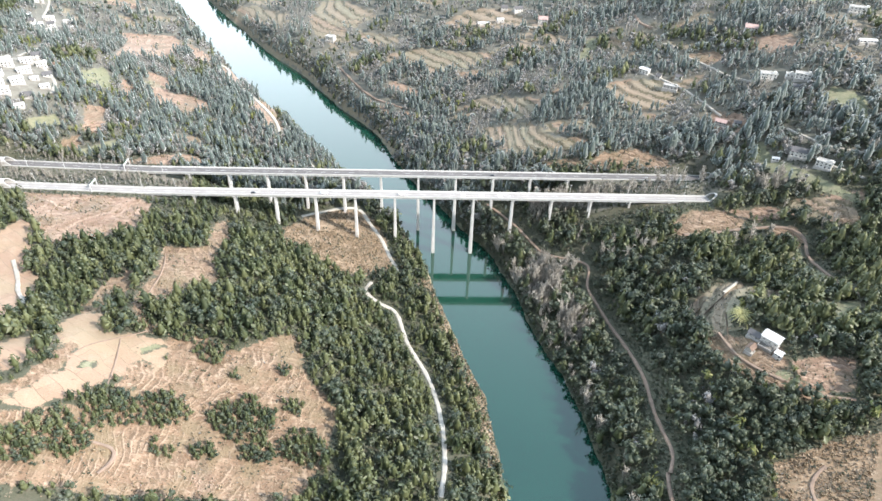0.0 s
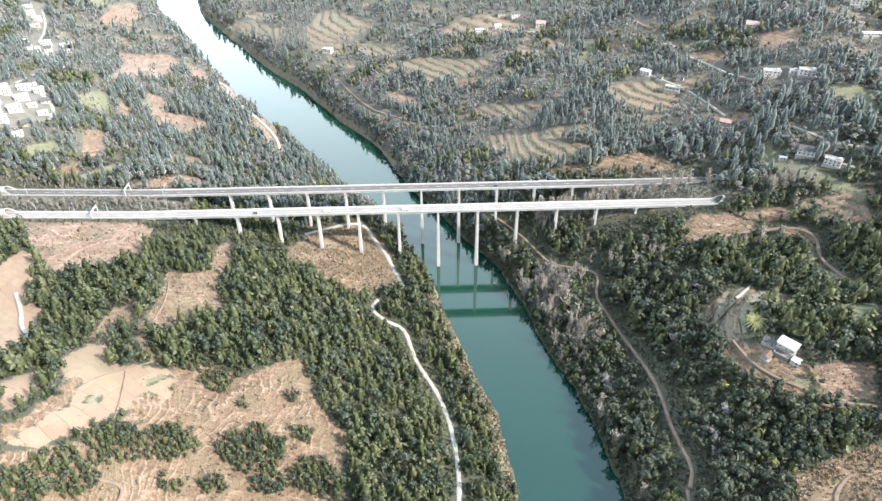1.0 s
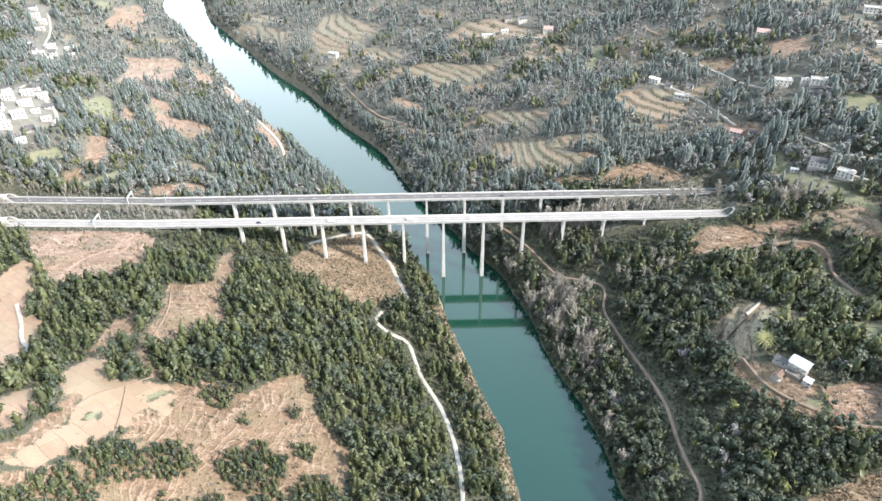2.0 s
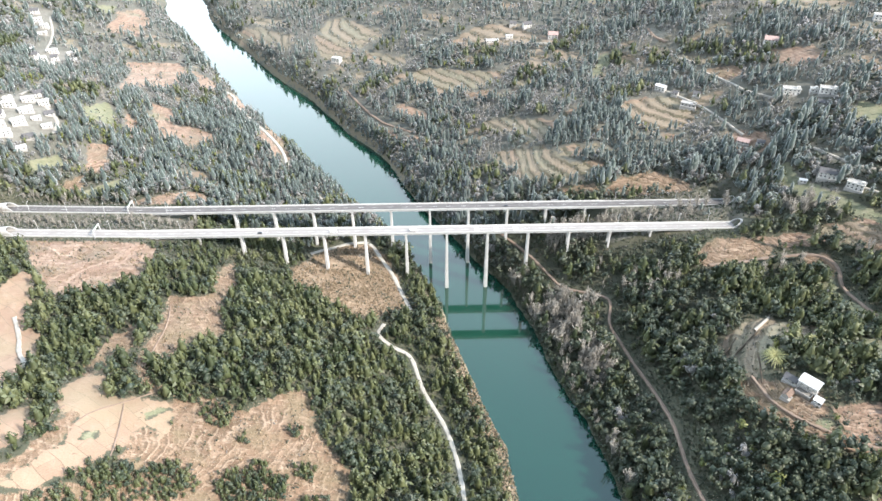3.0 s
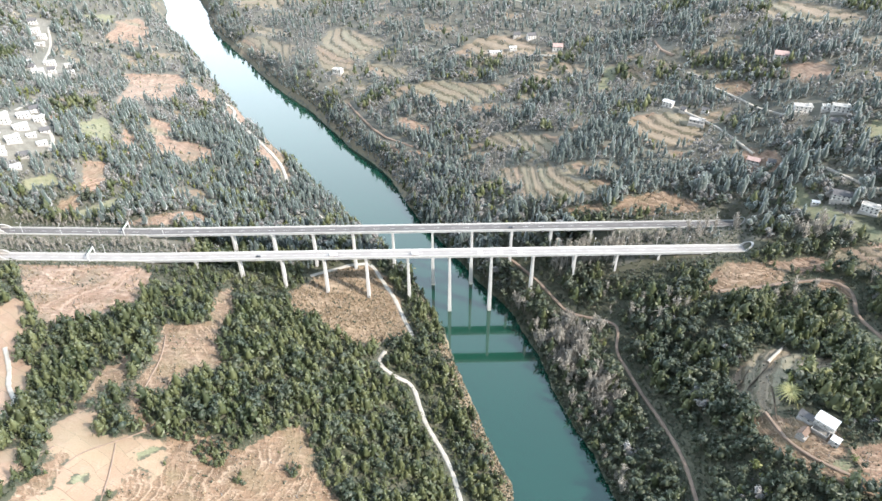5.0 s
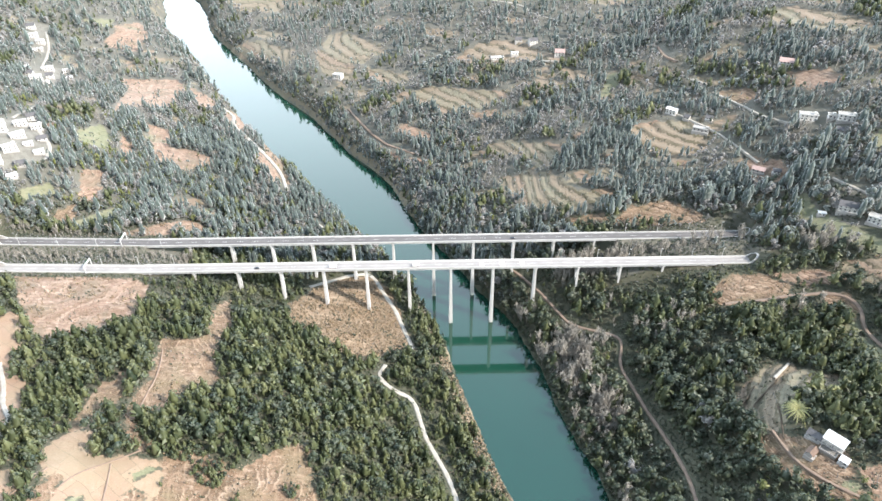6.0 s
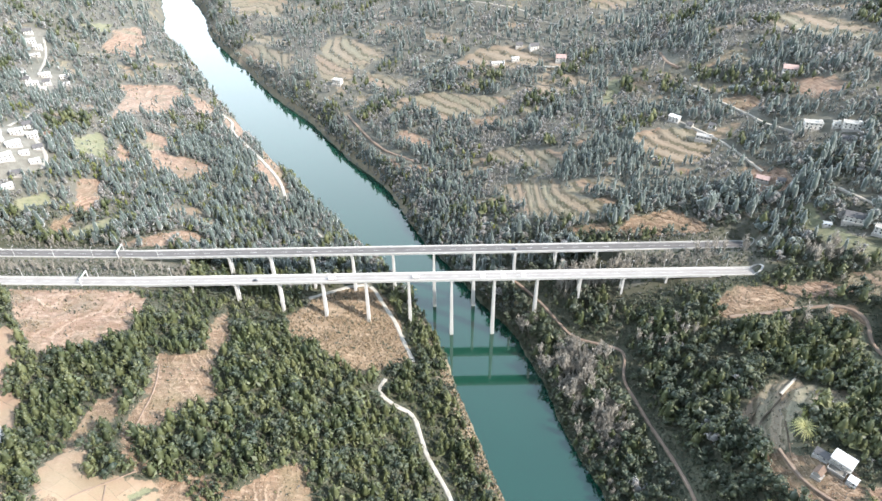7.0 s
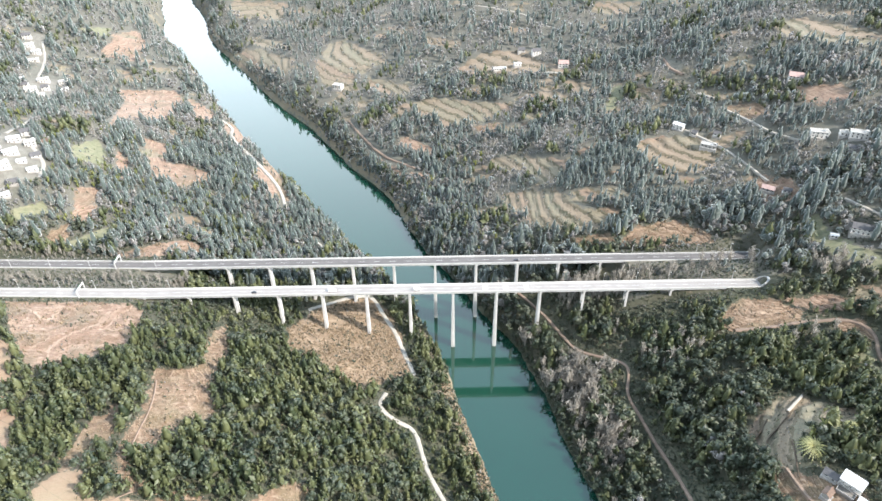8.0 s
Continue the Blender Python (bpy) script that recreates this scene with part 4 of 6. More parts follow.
def broad_crown(n, tall=9.4, wide=3.3):
    """An evergreen of several ragged lobes, one above another."""
    pieces = []
    lobes = 3 if n > 20 else 2
    for k in range(lobes):
        a = 2 * math.pi * k / lobes + rng.uniform(-0.6, 0.6)
        c = np.array([math.cos(a), math.sin(a), 0]) * wide * rng.uniform(0.22, 0.45) + (0, 0, tall * (0.38 + 0.34 * k / max(1, lobes - 1) + rng.uniform(-0.06, 0.06)))
        w = wide * rng.uniform(0.55, 0.75) * (1.08 - 0.16 * k)
        v, f = lumpy(lambda u: w * 0.62 * math.sin(math.pi * u) ** 0.7, 1.75 * w, -0.85 * w, 5, 2, 0.38)
        pieces.append((v + c, f))
        m = n // lobes
        d = rng.normal(0, 1, (m, 3))
        d[:, 2] = np.abs(d[:, 2]) * 1.1 - 0.35
        d /= np.linalg.norm(d, axis=1)[:, None]
        pieces.append(cards(c + d * w * rng.uniform(0.6, 1.12, (m, 1)) * (1, 1, 1.25), d + (0, 0, 0.25), rng.uniform(0.55, 1.1, m) * (0.27 if n > 20 else 0.42) * wide, 0.5, 0.6))
    return joined(*pieces)


def bare_crown(n, tall=11.0, wide=2.8):
    """A leafless tree: thin upright limbs that fork from the trunk, tipped with twig scraps."""
    verts, faces = [], []

    def stick(a, b, ra):
        a, b = np.array(a), np.array(b)
        k = len(verts)
        e = np.cross(b - a, (0.3, 0.9, 0.2))
        e = e / (np.linalg.norm(e) + 1e-9) * ra
        g = np.cross(b - a, e)
        g = g / (np.linalg.norm(g) + 1e-9) * ra
        verts.extend([a + e, a - 0.5 * e + 0.87 * g, a - 0.5 * e - 0.87 * g, b])
        faces.extend([(k, k + 1, k + 3), (k + 1, k + 2, k + 3), (k + 2, k, k + 3)])

    stick((0, 0, 0), (0.1, 0, tall * 0.85), 0.2)
    tips = []
    for _ in range(n):
        a, h0 = rng.uniform(0, 2 * math.pi), tall * rng.uniform(0.12, 0.55)
        reach, rise = wide * rng.uniform(0.25, 0.85), tall * rng.uniform(0.3, 0.5)
        tip = np.array((reach * math.cos(a), reach * math.sin(a), h0 + rise))
        stick((0, 0, h0), tip, 0.19)
        for _ in range(2 if n > 10 else 1):
            fork = np.array((0, 0, h0)) + (tip - (0, 0, h0)) * rng.uniform(0.35, 0.7)
            stick(fork, fork + (rng.normal(0, 0.16 * wide), rng.normal(0, 0.16 * wide), tall * rng.uniform(0.16, 0.34)), 0.14)
        tips.append(tip)
    tips = np.array(tips) * (0.9, 0.9, 0.95)
    d = np.cross(tips - (0, 0, tall * 0.2), rng.normal(0, 1, tips.shape))
    d /= np.linalg.norm(d, axis=1)[:, None] + 1e-9
    return joined((np.array(verts), np.array(faces)), cards(tips, d, rng.uniform(0.6, 1.2, len(tips)), 0.25, 0.3))


def bamboo_crown(n, tall=8.5, wide=2.8):
    """A feathery clump: arching fronds from one root."""
    h = rng.uniform(0.25, 1, n)
    a = rng.uniform(0, 2 * math.pi, n)
    r = wide * h * rng.uniform(0.3, 1.0, n)
    c = np.c_[r * np.cos(a), r * np.sin(a), tall * h * (1 - 0.35 * (r / wide) ** 2)]
    o = np.c_[np.cos(a), np.sin(a), 0.9 + 0 * a]
    core = lumpy(lambda u: 0.5 * wide * u ** 0.7 * (1.05 - u) ** 0.3, tall * 0.8, 0.2, 6, 2, 0.25)
    return joined(core, cards(c, o, rng.uniform(0.7, 1.3, n), 0.35))


def trunk_mesh(tall, r=0.16):
    v = np.array([(r * math.cos(a), r * math.sin(a), z) for z, r in ((-1.2, r * 1.3), (tall, r * 0.5)) for a in np.linspace(0, 2 * math.pi, 6)[:5]])
    i = np.arange(5)
    j = (i + 1) % 5
    return v, np.concatenate([np.c_[i, j, j + 5], np.c_[i, j + 5, i + 5]])


KINDS = {
    "pine": dict(leaf=LEAF_PINE, near=[pine_crown(31) for _ in range(7)], far=[pine_crown(6) for _ in range(5)], trunk=4.0, name="pine_tree", label="slender dark green pine in the hillside wood"),
    "fir": dict(leaf=LEAF_FIR, near=[pine_crown(18, 13.0, 2.5) for _ in range(4)], far=[pine_crown(8, 13.0, 2.5) for _ in range(5)], trunk=4.5, name="fir_tree", label="tall dark pointed fir in the hillside wood"),
    "broad": dict(leaf=LEAF_BROAD, near=[broad_crown(42) for _ in range(8)], far=[broad_crown(8) for _ in range(5)], trunk=3.5, name="evergreen_tree", label="round dark evergreen tree on the valley slope"),
    "bare": dict(leaf=LEAF_GREY, near=[bare_crown(15) for _ in range(6)], far=[bare_crown(4, 9.0, 2.6) for _ in range(3)], trunk=4.5, name="bare_tree", label="leafless grey winter tree near the river bank"),
    "bamboo": dict(leaf=LEAF_BAMBOO, near=[bamboo_crown(46) for _ in range(4)], far=[bamboo_crown(14) for _ in range(3)], trunk=2.5, name="bamboo_clump", label="feathery yellow-green bamboo clump"),
    "olive": dict(leaf=LEAF_OLIVE, near=[broad_crown(39, 9.0, 3.0) for _ in range(6)], far=[broad_crown(8) for _ in range(5)], trunk=3.5, name="olive_green_tree", label="dull olive-green tree in the mixed hillside wood"),
    "twiggy": dict(leaf=LEAF_TWIG, near=[broad_crown(30, 8.5, 2.8) for _ in range(4)], far=[broad_crown(4, 8.0, 2.8) for _ in range(5)], trunk=4.0, name="twiggy_tree", label="grey-brown twiggy winter tree on the slope"),
    "brush": dict(leaf=LEAF_DRY, near=[broad_crown(15, 7.0, 3.6) for _ in range(5)], far=[broad_crown(6, 7.0, 3.6) for _ in range(5)], trunk=2.0, name="dry_bush", label="straw-brown dry bush on the open slope"),
    "mixed": dict(leaf=LEAF_HAZED, near=[broad_crown(33) for _ in range(5)], far=[broad_crown(6, 8.0, 3.4) for _ in range(5)], trunk=3.5, name="mixed_tree", label="tree of the mixed wood, leaves greyed with painted haze"),
}


def jittered(x0, x1, y0, y1, s):
    a, b = np.meshgrid(np.arange(x0, x1, s), np.arange(y0, y1, s))
    a, b = a.ravel() + rng.uniform(-0.45, 0.45, a.size) * s, b.ravel() + rng.uniform(-0.45, 0.45, b.size) * s
    wedge = np.abs(a + 15) < np.maximum(290 + 0.57 * (b + 330), 260)
    return a[wedge], b[wedge]


def plant(x, y, gaps):
    """Keeps the places where trees grow: off fields, ways, water, roads and houses."""
    cov = covers(x, y)
    open_ = np.max([cov[c] for c in COVERS], axis=0) + 0.35 * wavy(x, y, 4, 1.0)
    for cx, cy, r in CLUMPS:
        ring = np.hypot(x - cx, (y - cy) * 1.25) / (0.85 * r)
        open_ = np.where(ring < 1.1, 1, open_)
    d, east_side = shore(x, y)
    ok = (open_ < 0.48) & (d > np.where(~east_side & (y > -270) & (y < -55), 7.5 + 4.5 * wavy(x, y, 9, 1.7), 0.8)) & (wavy(x, y, 16, 0.3) + 0.6 * wavy(x, y, 7, 2.2) > gaps)
    for kind, width, line in WAYS:
        lx, ly = [p[0] for p in line], [p[1] for p in line]
        near = ok & (x > min(lx) - 9) & (x < max(lx) + 9) & (y > min(ly) - 9) & (y < max(ly) + 9)
        ok[near] &= line_distance(x[near], y[near], line) > width / 2 + (5.2 if kind == "dirt_path" and width > 2.3 else 3.5 if (kind == "dirt_path" and width > 1) or width == 3.8 else 3.4 if min(ly) > -30 else 1.9)
    for ry in (0, FAR_Y):
        ok &= ~((np.abs(y - ry) < 9.5) & (x < (270 if ry == 0 else 285)) & (x > -440) & ((x < -262) | (x > (232 if ry == 0 else 148))))
    ok &= ~((x > 252) & (x < 299) & (np.abs(y - FAR_Y) < 18))
    for hx, hy, hr in YARDS:
        ok &= np.hypot(x - hx, y - hy) > 0.8 * hr
    return ok


YARDS = [(250, -214, 17), (239, -202, 9), (248, -231, 8), (240, -186, 12), (172, 446, 14), (92, 475, 22), (-164, 538, 14), (272, 225, 15), (290, 190, 16), (392, 148, 19), (412, 128, 16), (328, 102, 14), (373, 21, 15), (385, 1, 14), (396, 245, 14), (138, 497, 14), (122, 513, 12), (514, 232, 18), (493, 164, 15), (-585, 490, 24), (-594, 442, 20), (-660, 595, 24), (-641, 560, 14), (-684, 632, 14), (-485, 185, 46)]
STOCK = {k: [] for k in KINDS}
for zone, x0, x1, y0, y1, s in (("near", -480, 480, -350, 110, 5.5), ("mid", -720, 640, 110, 480, 4.8), ("dense", -340, 30, 62, 330, 5.6), ("far", -1150, 1150, 480, 1250, 9.0), ("back", -420, 420, -760, -350, 10.0)):
    x, y = jittered(x0, x1, y0, y1, s)
    ok = plant(x, y, -1.2 if zone == "near" else -1.05)
    x, y = x[ok], y[ok]
    z = height(x, y)
    d, east = shore(x, y)
    u = rng.uniform(0, 1, len(x)) + 0.25 * wavy(x, y, 30, 0.7)
    kind = np.full(len(x), "pine", dtype=object)
    if zone == "near":
        kind[east & (u > 0.20)] = "broad"
        kind[east & (u > 0.96)] = "twiggy"
        kind[east & (u > 1.06)] = "bamboo"
        kind[east & (u > 0.56) & (u < 0.74)] = "olive"
        kind[~east & (u > 0.82)] = "broad"
        kind[~east & (u > 1.14)] = "olive"
        kind[~east & (d < 22) & (u > 0.9)] = "olive"
        kind[~east & (x < -180) & (y > -70) & (u > 0.75)] = "olive"
        kind[east & (u < 0.12)] = "pine"
        kind[east & (x > 110) & (y > -75) & (u < 0.4)] = "pine"
        kind[east & (x > 110) & (y > -75) & (u > 0.84)] = "bare"
        kind[east & (d < 34) & (y > -150) & (y < 30) & (u > 0.15) & (wavy(x, y, 17, 1.3) > 0.3)] = "bare"
        # darker evergreens chosen here so their colour gives the shade of this slope
        kind[(x > 165) & (x < 238) & (y < -205) & (u < 0.85)] = "broad"
        stand = np.minimum(np.hypot((x - 106) / 17, (y + 78) / 30), np.hypot((x - 127) / 12, (y + 128) / 20))
        kind[east & (stand < 1) & (u > 0.15)] = "bare"
        kind[(x > 255) & (y > -215) & (y < -70) & (u < 0.75)] = "pine"
        kind[(x > 200) & (y < -230) & (u > 0.88)] = "bamboo"
        kind[east & (d < 12) & (u > 0.85)] = "bare"
        kind[east & (y > 8) & (u > 0.6)] = "olive"
        kind[(np.abs(x + 75) > 178) & (x > -450) & (x < 290) & (np.abs(y - FAR_Y / 2) < 16)] = "bare"
        kind[(x < -285) & (y > -16) & (y < FAR_Y + 24) & (u < 0.95)] = "bare"
        kind[(x > 120) & (x < 310) & (y > -24) & (y < FAR_Y + 30) & (np.abs(y - 21) > 14) & (u > 0.35)] = "olive"
        # haze-coloured firs and mixed trees take over gradually up the valley
        upper = (y > rng.uniform(20, 115, len(x)) - 0.3 * np.maximum(x - 180, 0)) & ~((x < -285) & (y < FAR_Y + 24))
        kind[upper & (u <= 0.42)] = "fir"
        kind[upper & (u > 0.42) & (u <= 0.66)] = "mixed"
        kind[upper & (u > 0.66) & (u <= 0.78)] = "olive"
        kind[upper & (u > 0.78)] = "twiggy"
    else:
        kind[u > np.where(~east & (y < 330), 0.62, 0.42)] = "mixed"
        kind[u > 0.62] = "olive"
        kind[(u > 0.68) | (wavy(x, y, 27, 4.4) + 0.6 * wavy(x, y, 11, 1.2) > 0.55)] = "bare"
        kind[u > 1.12] = "bamboo"
        kind[(d < 16) & (u > 0.75)] = "bare"
        kind[(kind == "bare") & (rng.uniform(0, 1, len(x)) < 0.75)] = "twiggy"
        kind[east & (np.hypot(x - 190, y - 150) < 75) & (u < 0.9)] = "fir"
    if zone == "back":
        kind = np.where(u < 0.45, "pine", np.where(u < 0.8, "olive", "broad")).astype(object)
    if zone == "dense":
        kind[(u < 0.85) & (d > 14)] = "fir"
    if zone in ("mid", "far"):
        kind[(kind == "pine") & (wavy(x, y, 40, 2.6) > -0.45)] = "fir"
        kind[(x < -230) & (y < 330) & (u > 0.76)] = "bamboo"
    size = (0.5 + 0.95 * rng.uniform(0, 1, len(x)) ** 1.6 + 0.25 * wavy(x, y, 12, 3.3)) * {"near": 1.36, "mid": 1.08, "dense": 1.1, "far": 1.4, "back": 1.3}[zone]
    if zone == "near":
        size = np.where(east & (kind != "bare"), 1.12 * size, size)
        size = np.where(kind == "fir", 0.92 * size, size)
    size = np.where((kind == "pine") & (zone == "mid"), 1.2 * size, np.where(kind == "bare", 1.2 * size, size))
    size = np.where((zone == "near") & (kind == "bare") & (x < -250), 0.6 * size, size)
    clear = np.where(((np.abs(y) < 13) | (np.abs(y - FAR_Y) < 13)) & (x > -300) & (x < 290), (UNDER - 1 - z) / 9.5, 9)
    thin = covers(x, y)
    size = np.where(np.max([thin["dry"], thin["earth"]], axis=0) > 0.3, 0.72 * size, size)
    beside = (np.minimum(np.abs(y), np.abs(y - FAR_Y)) < 17) & ((x < -262) | ((x > 148) & (x < 300)))
    size = np.where(beside, 0.45 * size, np.where((zone == "near") & (y > -48) & (y < 12) & (x > -300) & (x < -140), 0.72 * size, size))
    if zone == "near":
        for kind_, width, line in WAYS:
            if width in (2.4, 3.5, 3.8) and max(p[1] for p in line) < 60:
                size = np.where(line_distance(x, y, line) < (12 if kind_ == "dirt_path" else 8.5), 0.6 * size, size)
        size = np.where((y > -42) & (y < 0) & (x > 140) & (x < 300), 0.7 * size, size)
    size = np.minimum(size, clear)
    for k in KINDS:
        pick = (kind == k) & (size > 0.3)
        STOCK[k].append((zone, x[pick], y[pick], z[pick], size[pick]))

# tight clumps of small trees in the clearings
x, y = jittered(-330, -60, -350, -190, 3.5)
ring = np.min([np.hypot(x - cx, (y - cy) * 1.3) / r for cx, cy, r in CLUMPS], axis=0) + 0.16 * wavy(x, y, 4, 2)
ok = (ring < 0.95) & (covers(x, y)["soil"] < 0.7)
x, y, ring = x[ok], y[ok], ring[ok]
size = rng.uniform(0.55, 1.0, len(x)) * (1.15 - 0.35 * ring)
u = rng.uniform(0, 1, len(x))
for k, low, high in (("pine", 0, 0.72), ("broad", 0.72, 1)):
    pick = (u >= low) & (u < high)
    STOCK[k].append(("clump", x[pick], y[pick], height(x[pick], y[pick]) - 0.4, size[pick]))

# stands of pale leafless trees above the east bank
x, y = jittered(70, 160, -165, -30, 4.2)
stand = np.minimum(np.hypot((x - 104) / 17, (y + 75) / 34), np.hypot((x - 124) / 12, (y + 130) / 24)) + 0.2 * wavy(x, y, 8, 0.5)
ok = (stand < 1) & (shore(x, y)[0] > 3) & (line_distance(x, y, [(104, -23), (111, -37), (133, -51), (150, -61), (144, -89), (151, -115), (156, -138)]) > 5)
x, y = x[ok], y[ok]
STOCK["bare"].append(("clump", x, y, height(x, y), rng.uniform(0.95, 1.45, len(x))))

# a close fringe at the water's edge below the east slope
fx, fy = [], []
for (ax, ay), (bx, by) in zip(EAST_BANK, EAST_BANK[1:]):
    if -330 < ay < 200:
        n = int(math.hypot(bx - ax, by - ay) / 1.0)
        fx += list(np.linspace(ax, bx, n, endpoint=False))
        fy += list(np.linspace(ay, by, n, endpoint=False))
x, y = np.array(fx) + rng.uniform(-0.6, 4.0, len(fx)), np.array(fy) + rng.uniform(-1, 1, len(fy))
size = rng.uniform(0.3, 0.75, len(x))
u = rng.uniform(0, 1, len(x)) + 0.3 * wavy(x, y, 14, 1.1)
for k, low, high in (("broad", -1, 0.62), ("bare", 0.62, 0.7), ("olive", 0.7, 2)):
    pick = (u >= low) & (u < high)
    STOCK[k].append(("shrub", x[pick], y[pick], np.maximum(height(x[pick], y[pick]), 0), size[pick]))

# trees and bushes on the steep bank further up the river
fx, fy = [], []
for (ax, ay), (bx, by) in zip(EAST_BANK, EAST_BANK[1:]):
    if 20 < ay < 900:
        n = int(3.2 * math.hypot(bx - ax, by - ay) / 2.0)
        f, off = rng.uniform(0, 1, n), rng.uniform(4, 20, n)
        ln = math.hypot(bx - ax, by - ay)
        fx += list(ax + f * (bx - ax) - off * (by - ay) / ln)
        fy += list(ay + f * (by - ay) + off * (bx - ax) / ln)
x, y = np.array(fx), np.array(fy)
ok = (shore(x, y)[0] > 3) & (np.max([covers(x, y)[c] for c in COVERS], axis=0) < 0.6) & ~((np.abs(y - FAR_Y) < 9) & (x > 40))
for kind_, width, line in WAYS:
    ok[ok] &= line_distance(x[ok], y[ok], line) > width / 2 + 1.5
x, y = x[ok], y[ok]
u = rng.uniform(0, 1, len(x)) + 0.35 * wavy(x, y, 30, 0.4)
for k, low, high in (("fir", -1, 0.3), ("mixed", 0.3, 0.6), ("twiggy", 0.6, 0.9), ("olive", 0.9, 2)):
    pick = (u >= low) & (u < high)
    STOCK[k].append(("shrub", x[pick], y[pick], height(x[pick], y[pick]) - 0.3, rng.uniform(0.35, 0.85, pick.sum())))

# low shrubs in the clearings and along their edges
x, y = jittered(-430, 430, -350, 130, 3.0)
cov = covers(x, y)
d, east = shore(x, y)
thick = wavy(x, y, 9, 4.0) + 0.5 * wavy(x, y, 4, 1.5)
ok = (np.max([cov["dry"], cov["earth"], cov["scrub"], 0.8 * cov["terrace"]], axis=0) > 0.12) & (thick > 0.42 - 0.1 * (cov["scrub"] > 0.4) - 0.5 * (np.max([cov["dry"], cov["earth"]], axis=0) < 0.75)) & (rng.uniform(0, 1, len(x)) < 0.6) & (cov["soil"] < 0.2) & (cov["pave"] < 0.2)
edge_ = ~east & (d > 0.8) & (d < 12) & (thick > -0.3)
verge_ = (np.minimum(np.abs(y), np.abs(y - FAR_Y)) < 16) & ((x < -262) | ((x > 155) & (x < 300))) & (rng.uniform(0, 1, len(x)) < 0.7)
ok |= verge_
ok |= edge_ & (rng.uniform(0, 1, len(x)) < 0.55)
ok &= ~((np.minimum(np.abs(y), np.abs(y - FAR_Y)) < 7.6) & ((x < -270) | (x > 150)))
for kind_, width, line in WAYS:
    ok[ok] &= line_distance(x[ok], y[ok], line) > width / 2 + 1.2
x, y = x[ok], y[ok]
z = tiers(x, y, height(x, y), covers(x, y))[0]
size = rng.uniform(0.12, 0.36, len(x)) * np.where(edge_[ok], 1.7, 1)
u = rng.uniform(0, 1, len(x))
for k, low, high in (("olive", 0, 0.36), ("twiggy", 0.36, 0.55), ("bare", 0.55, 0.66), ("broad", 0.66, 0.92), ("bamboo", 0.92, 1)):
    pick = (u >= low) & (u < high)
    STOCK[k].append(("shrub", x[pick], y[pick], z[pick] - 0.1, size[pick] * (1.5 if k == "bare" else 1)))

# bushes and small trees along the terrace banks
x, y = jittered(-900, 700, 110, 1000, 3.6)
cov = covers(x, y)
x, y = x[cov["terrace"] > 0.3], y[cov["terrace"] > 0.3]
z, tier, _ = tiers(x, y, height(x, y), covers(x, y))
ok = (tier % 1 > 0.74) & (rng.uniform(0, 1, len(x)) < 0.30 + 0.45 * (wavy(x, y, 16, 2.2) > 0.1))
for hx, hy, hr in YARDS:
    ok &= np.hypot(x - hx, y - hy) > 0.7 * hr
x, y, z = x[ok], y[ok], z[ok]
size = rng.uniform(0.16, 0.5, len(x))
u = rng.uniform(0, 1, len(x))
for k, low, high in (("mixed", 0, 0.5), ("broad", 0.5, 0.72), ("bare", 0.72, 0.9), ("brush", 0.9, 1)):
    pick = (u >= low) & (u < high)
    STOCK[k].append(("shrub", x[pick], y[pick], z[pick] - 0.2, size[pick]))

# bushes and young trees scattered over the clearings up the valley
x, y = jittered(-720, 640, 110, 760, 5.0)
cov = covers(x, y)
ok = (np.max([cov["earth"], cov["dry"], 0.6 * cov["green"]], axis=0) > 0.35) & (wavy(x, y, 13, 1.9) + 0.5 * wavy(x, y, 6, 0.2) > 0.25) & (rng.uniform(0, 1, len(x)) < 0.6)
for kind_, width, line in WAYS:
    ok[ok] &= line_distance(x[ok], y[ok], line) > width / 2 + 1.5
x, y = x[ok], y[ok]
z = tiers(x, y, height(x, y), covers(x, y))[0]
size = rng.uniform(0.2, 0.62, len(x))
u = rng.uniform(0, 1, len(x))
for k, low, high in (("mixed", 0, 0.34), ("fir", 0.34, 0.5), ("olive", 0.5, 0.68), ("bamboo", 0.68, 0.84), ("brush", 0.84, 1)):
    pick = (u >= low) & (u < high)
    STOCK[k].append(("shrub", x[pick], y[pick], z[pick] - 0.2, size[pick]))

# straw-brown brush, thick on the scrub slopes
x, y = jittered(-430, 430, -360, 140, 2.6)
cov = covers(x, y)
want = 0.95 * np.clip(cov["scrub"] * 1.5 - 0.3, 0, 1) * (wavy(x, y, 11, 0.8) + 0.5 * wavy(x, y, 5, 2.8) > -0.55) + 0.16 * np.max([cov["dry"], cov["earth"]], axis=0) * (wavy(x, y, 10, 2.0) > 0.1)
ok = (rng.uniform(0, 1, len(x)) < want) & (cov["soil"] < 0.2) & (cov["pave"] < 0.2)
ok &= ~((np.minimum(np.abs(y), np.abs(y - FAR_Y)) < 7.6) & ((x < -270) | (x > 150)))
for kind_, width, line in WAYS:
    ok[ok] &= line_distance(x[ok], y[ok], line) > width / 2 + 1.0
x, y = x[ok], y[ok]
z = tiers(x, y, height(x, y), covers(x, y))[0]
green_ = rng.uniform(0, 1, len(x)) < 0.14
size = rng.uniform(0.16, 0.5, len(x))
for k, pick in (("brush", ~green_), ("olive", green_)):
    STOCK[k].append(("shrub", x[pick], y[pick], z[pick] - 0.3, size[pick]))

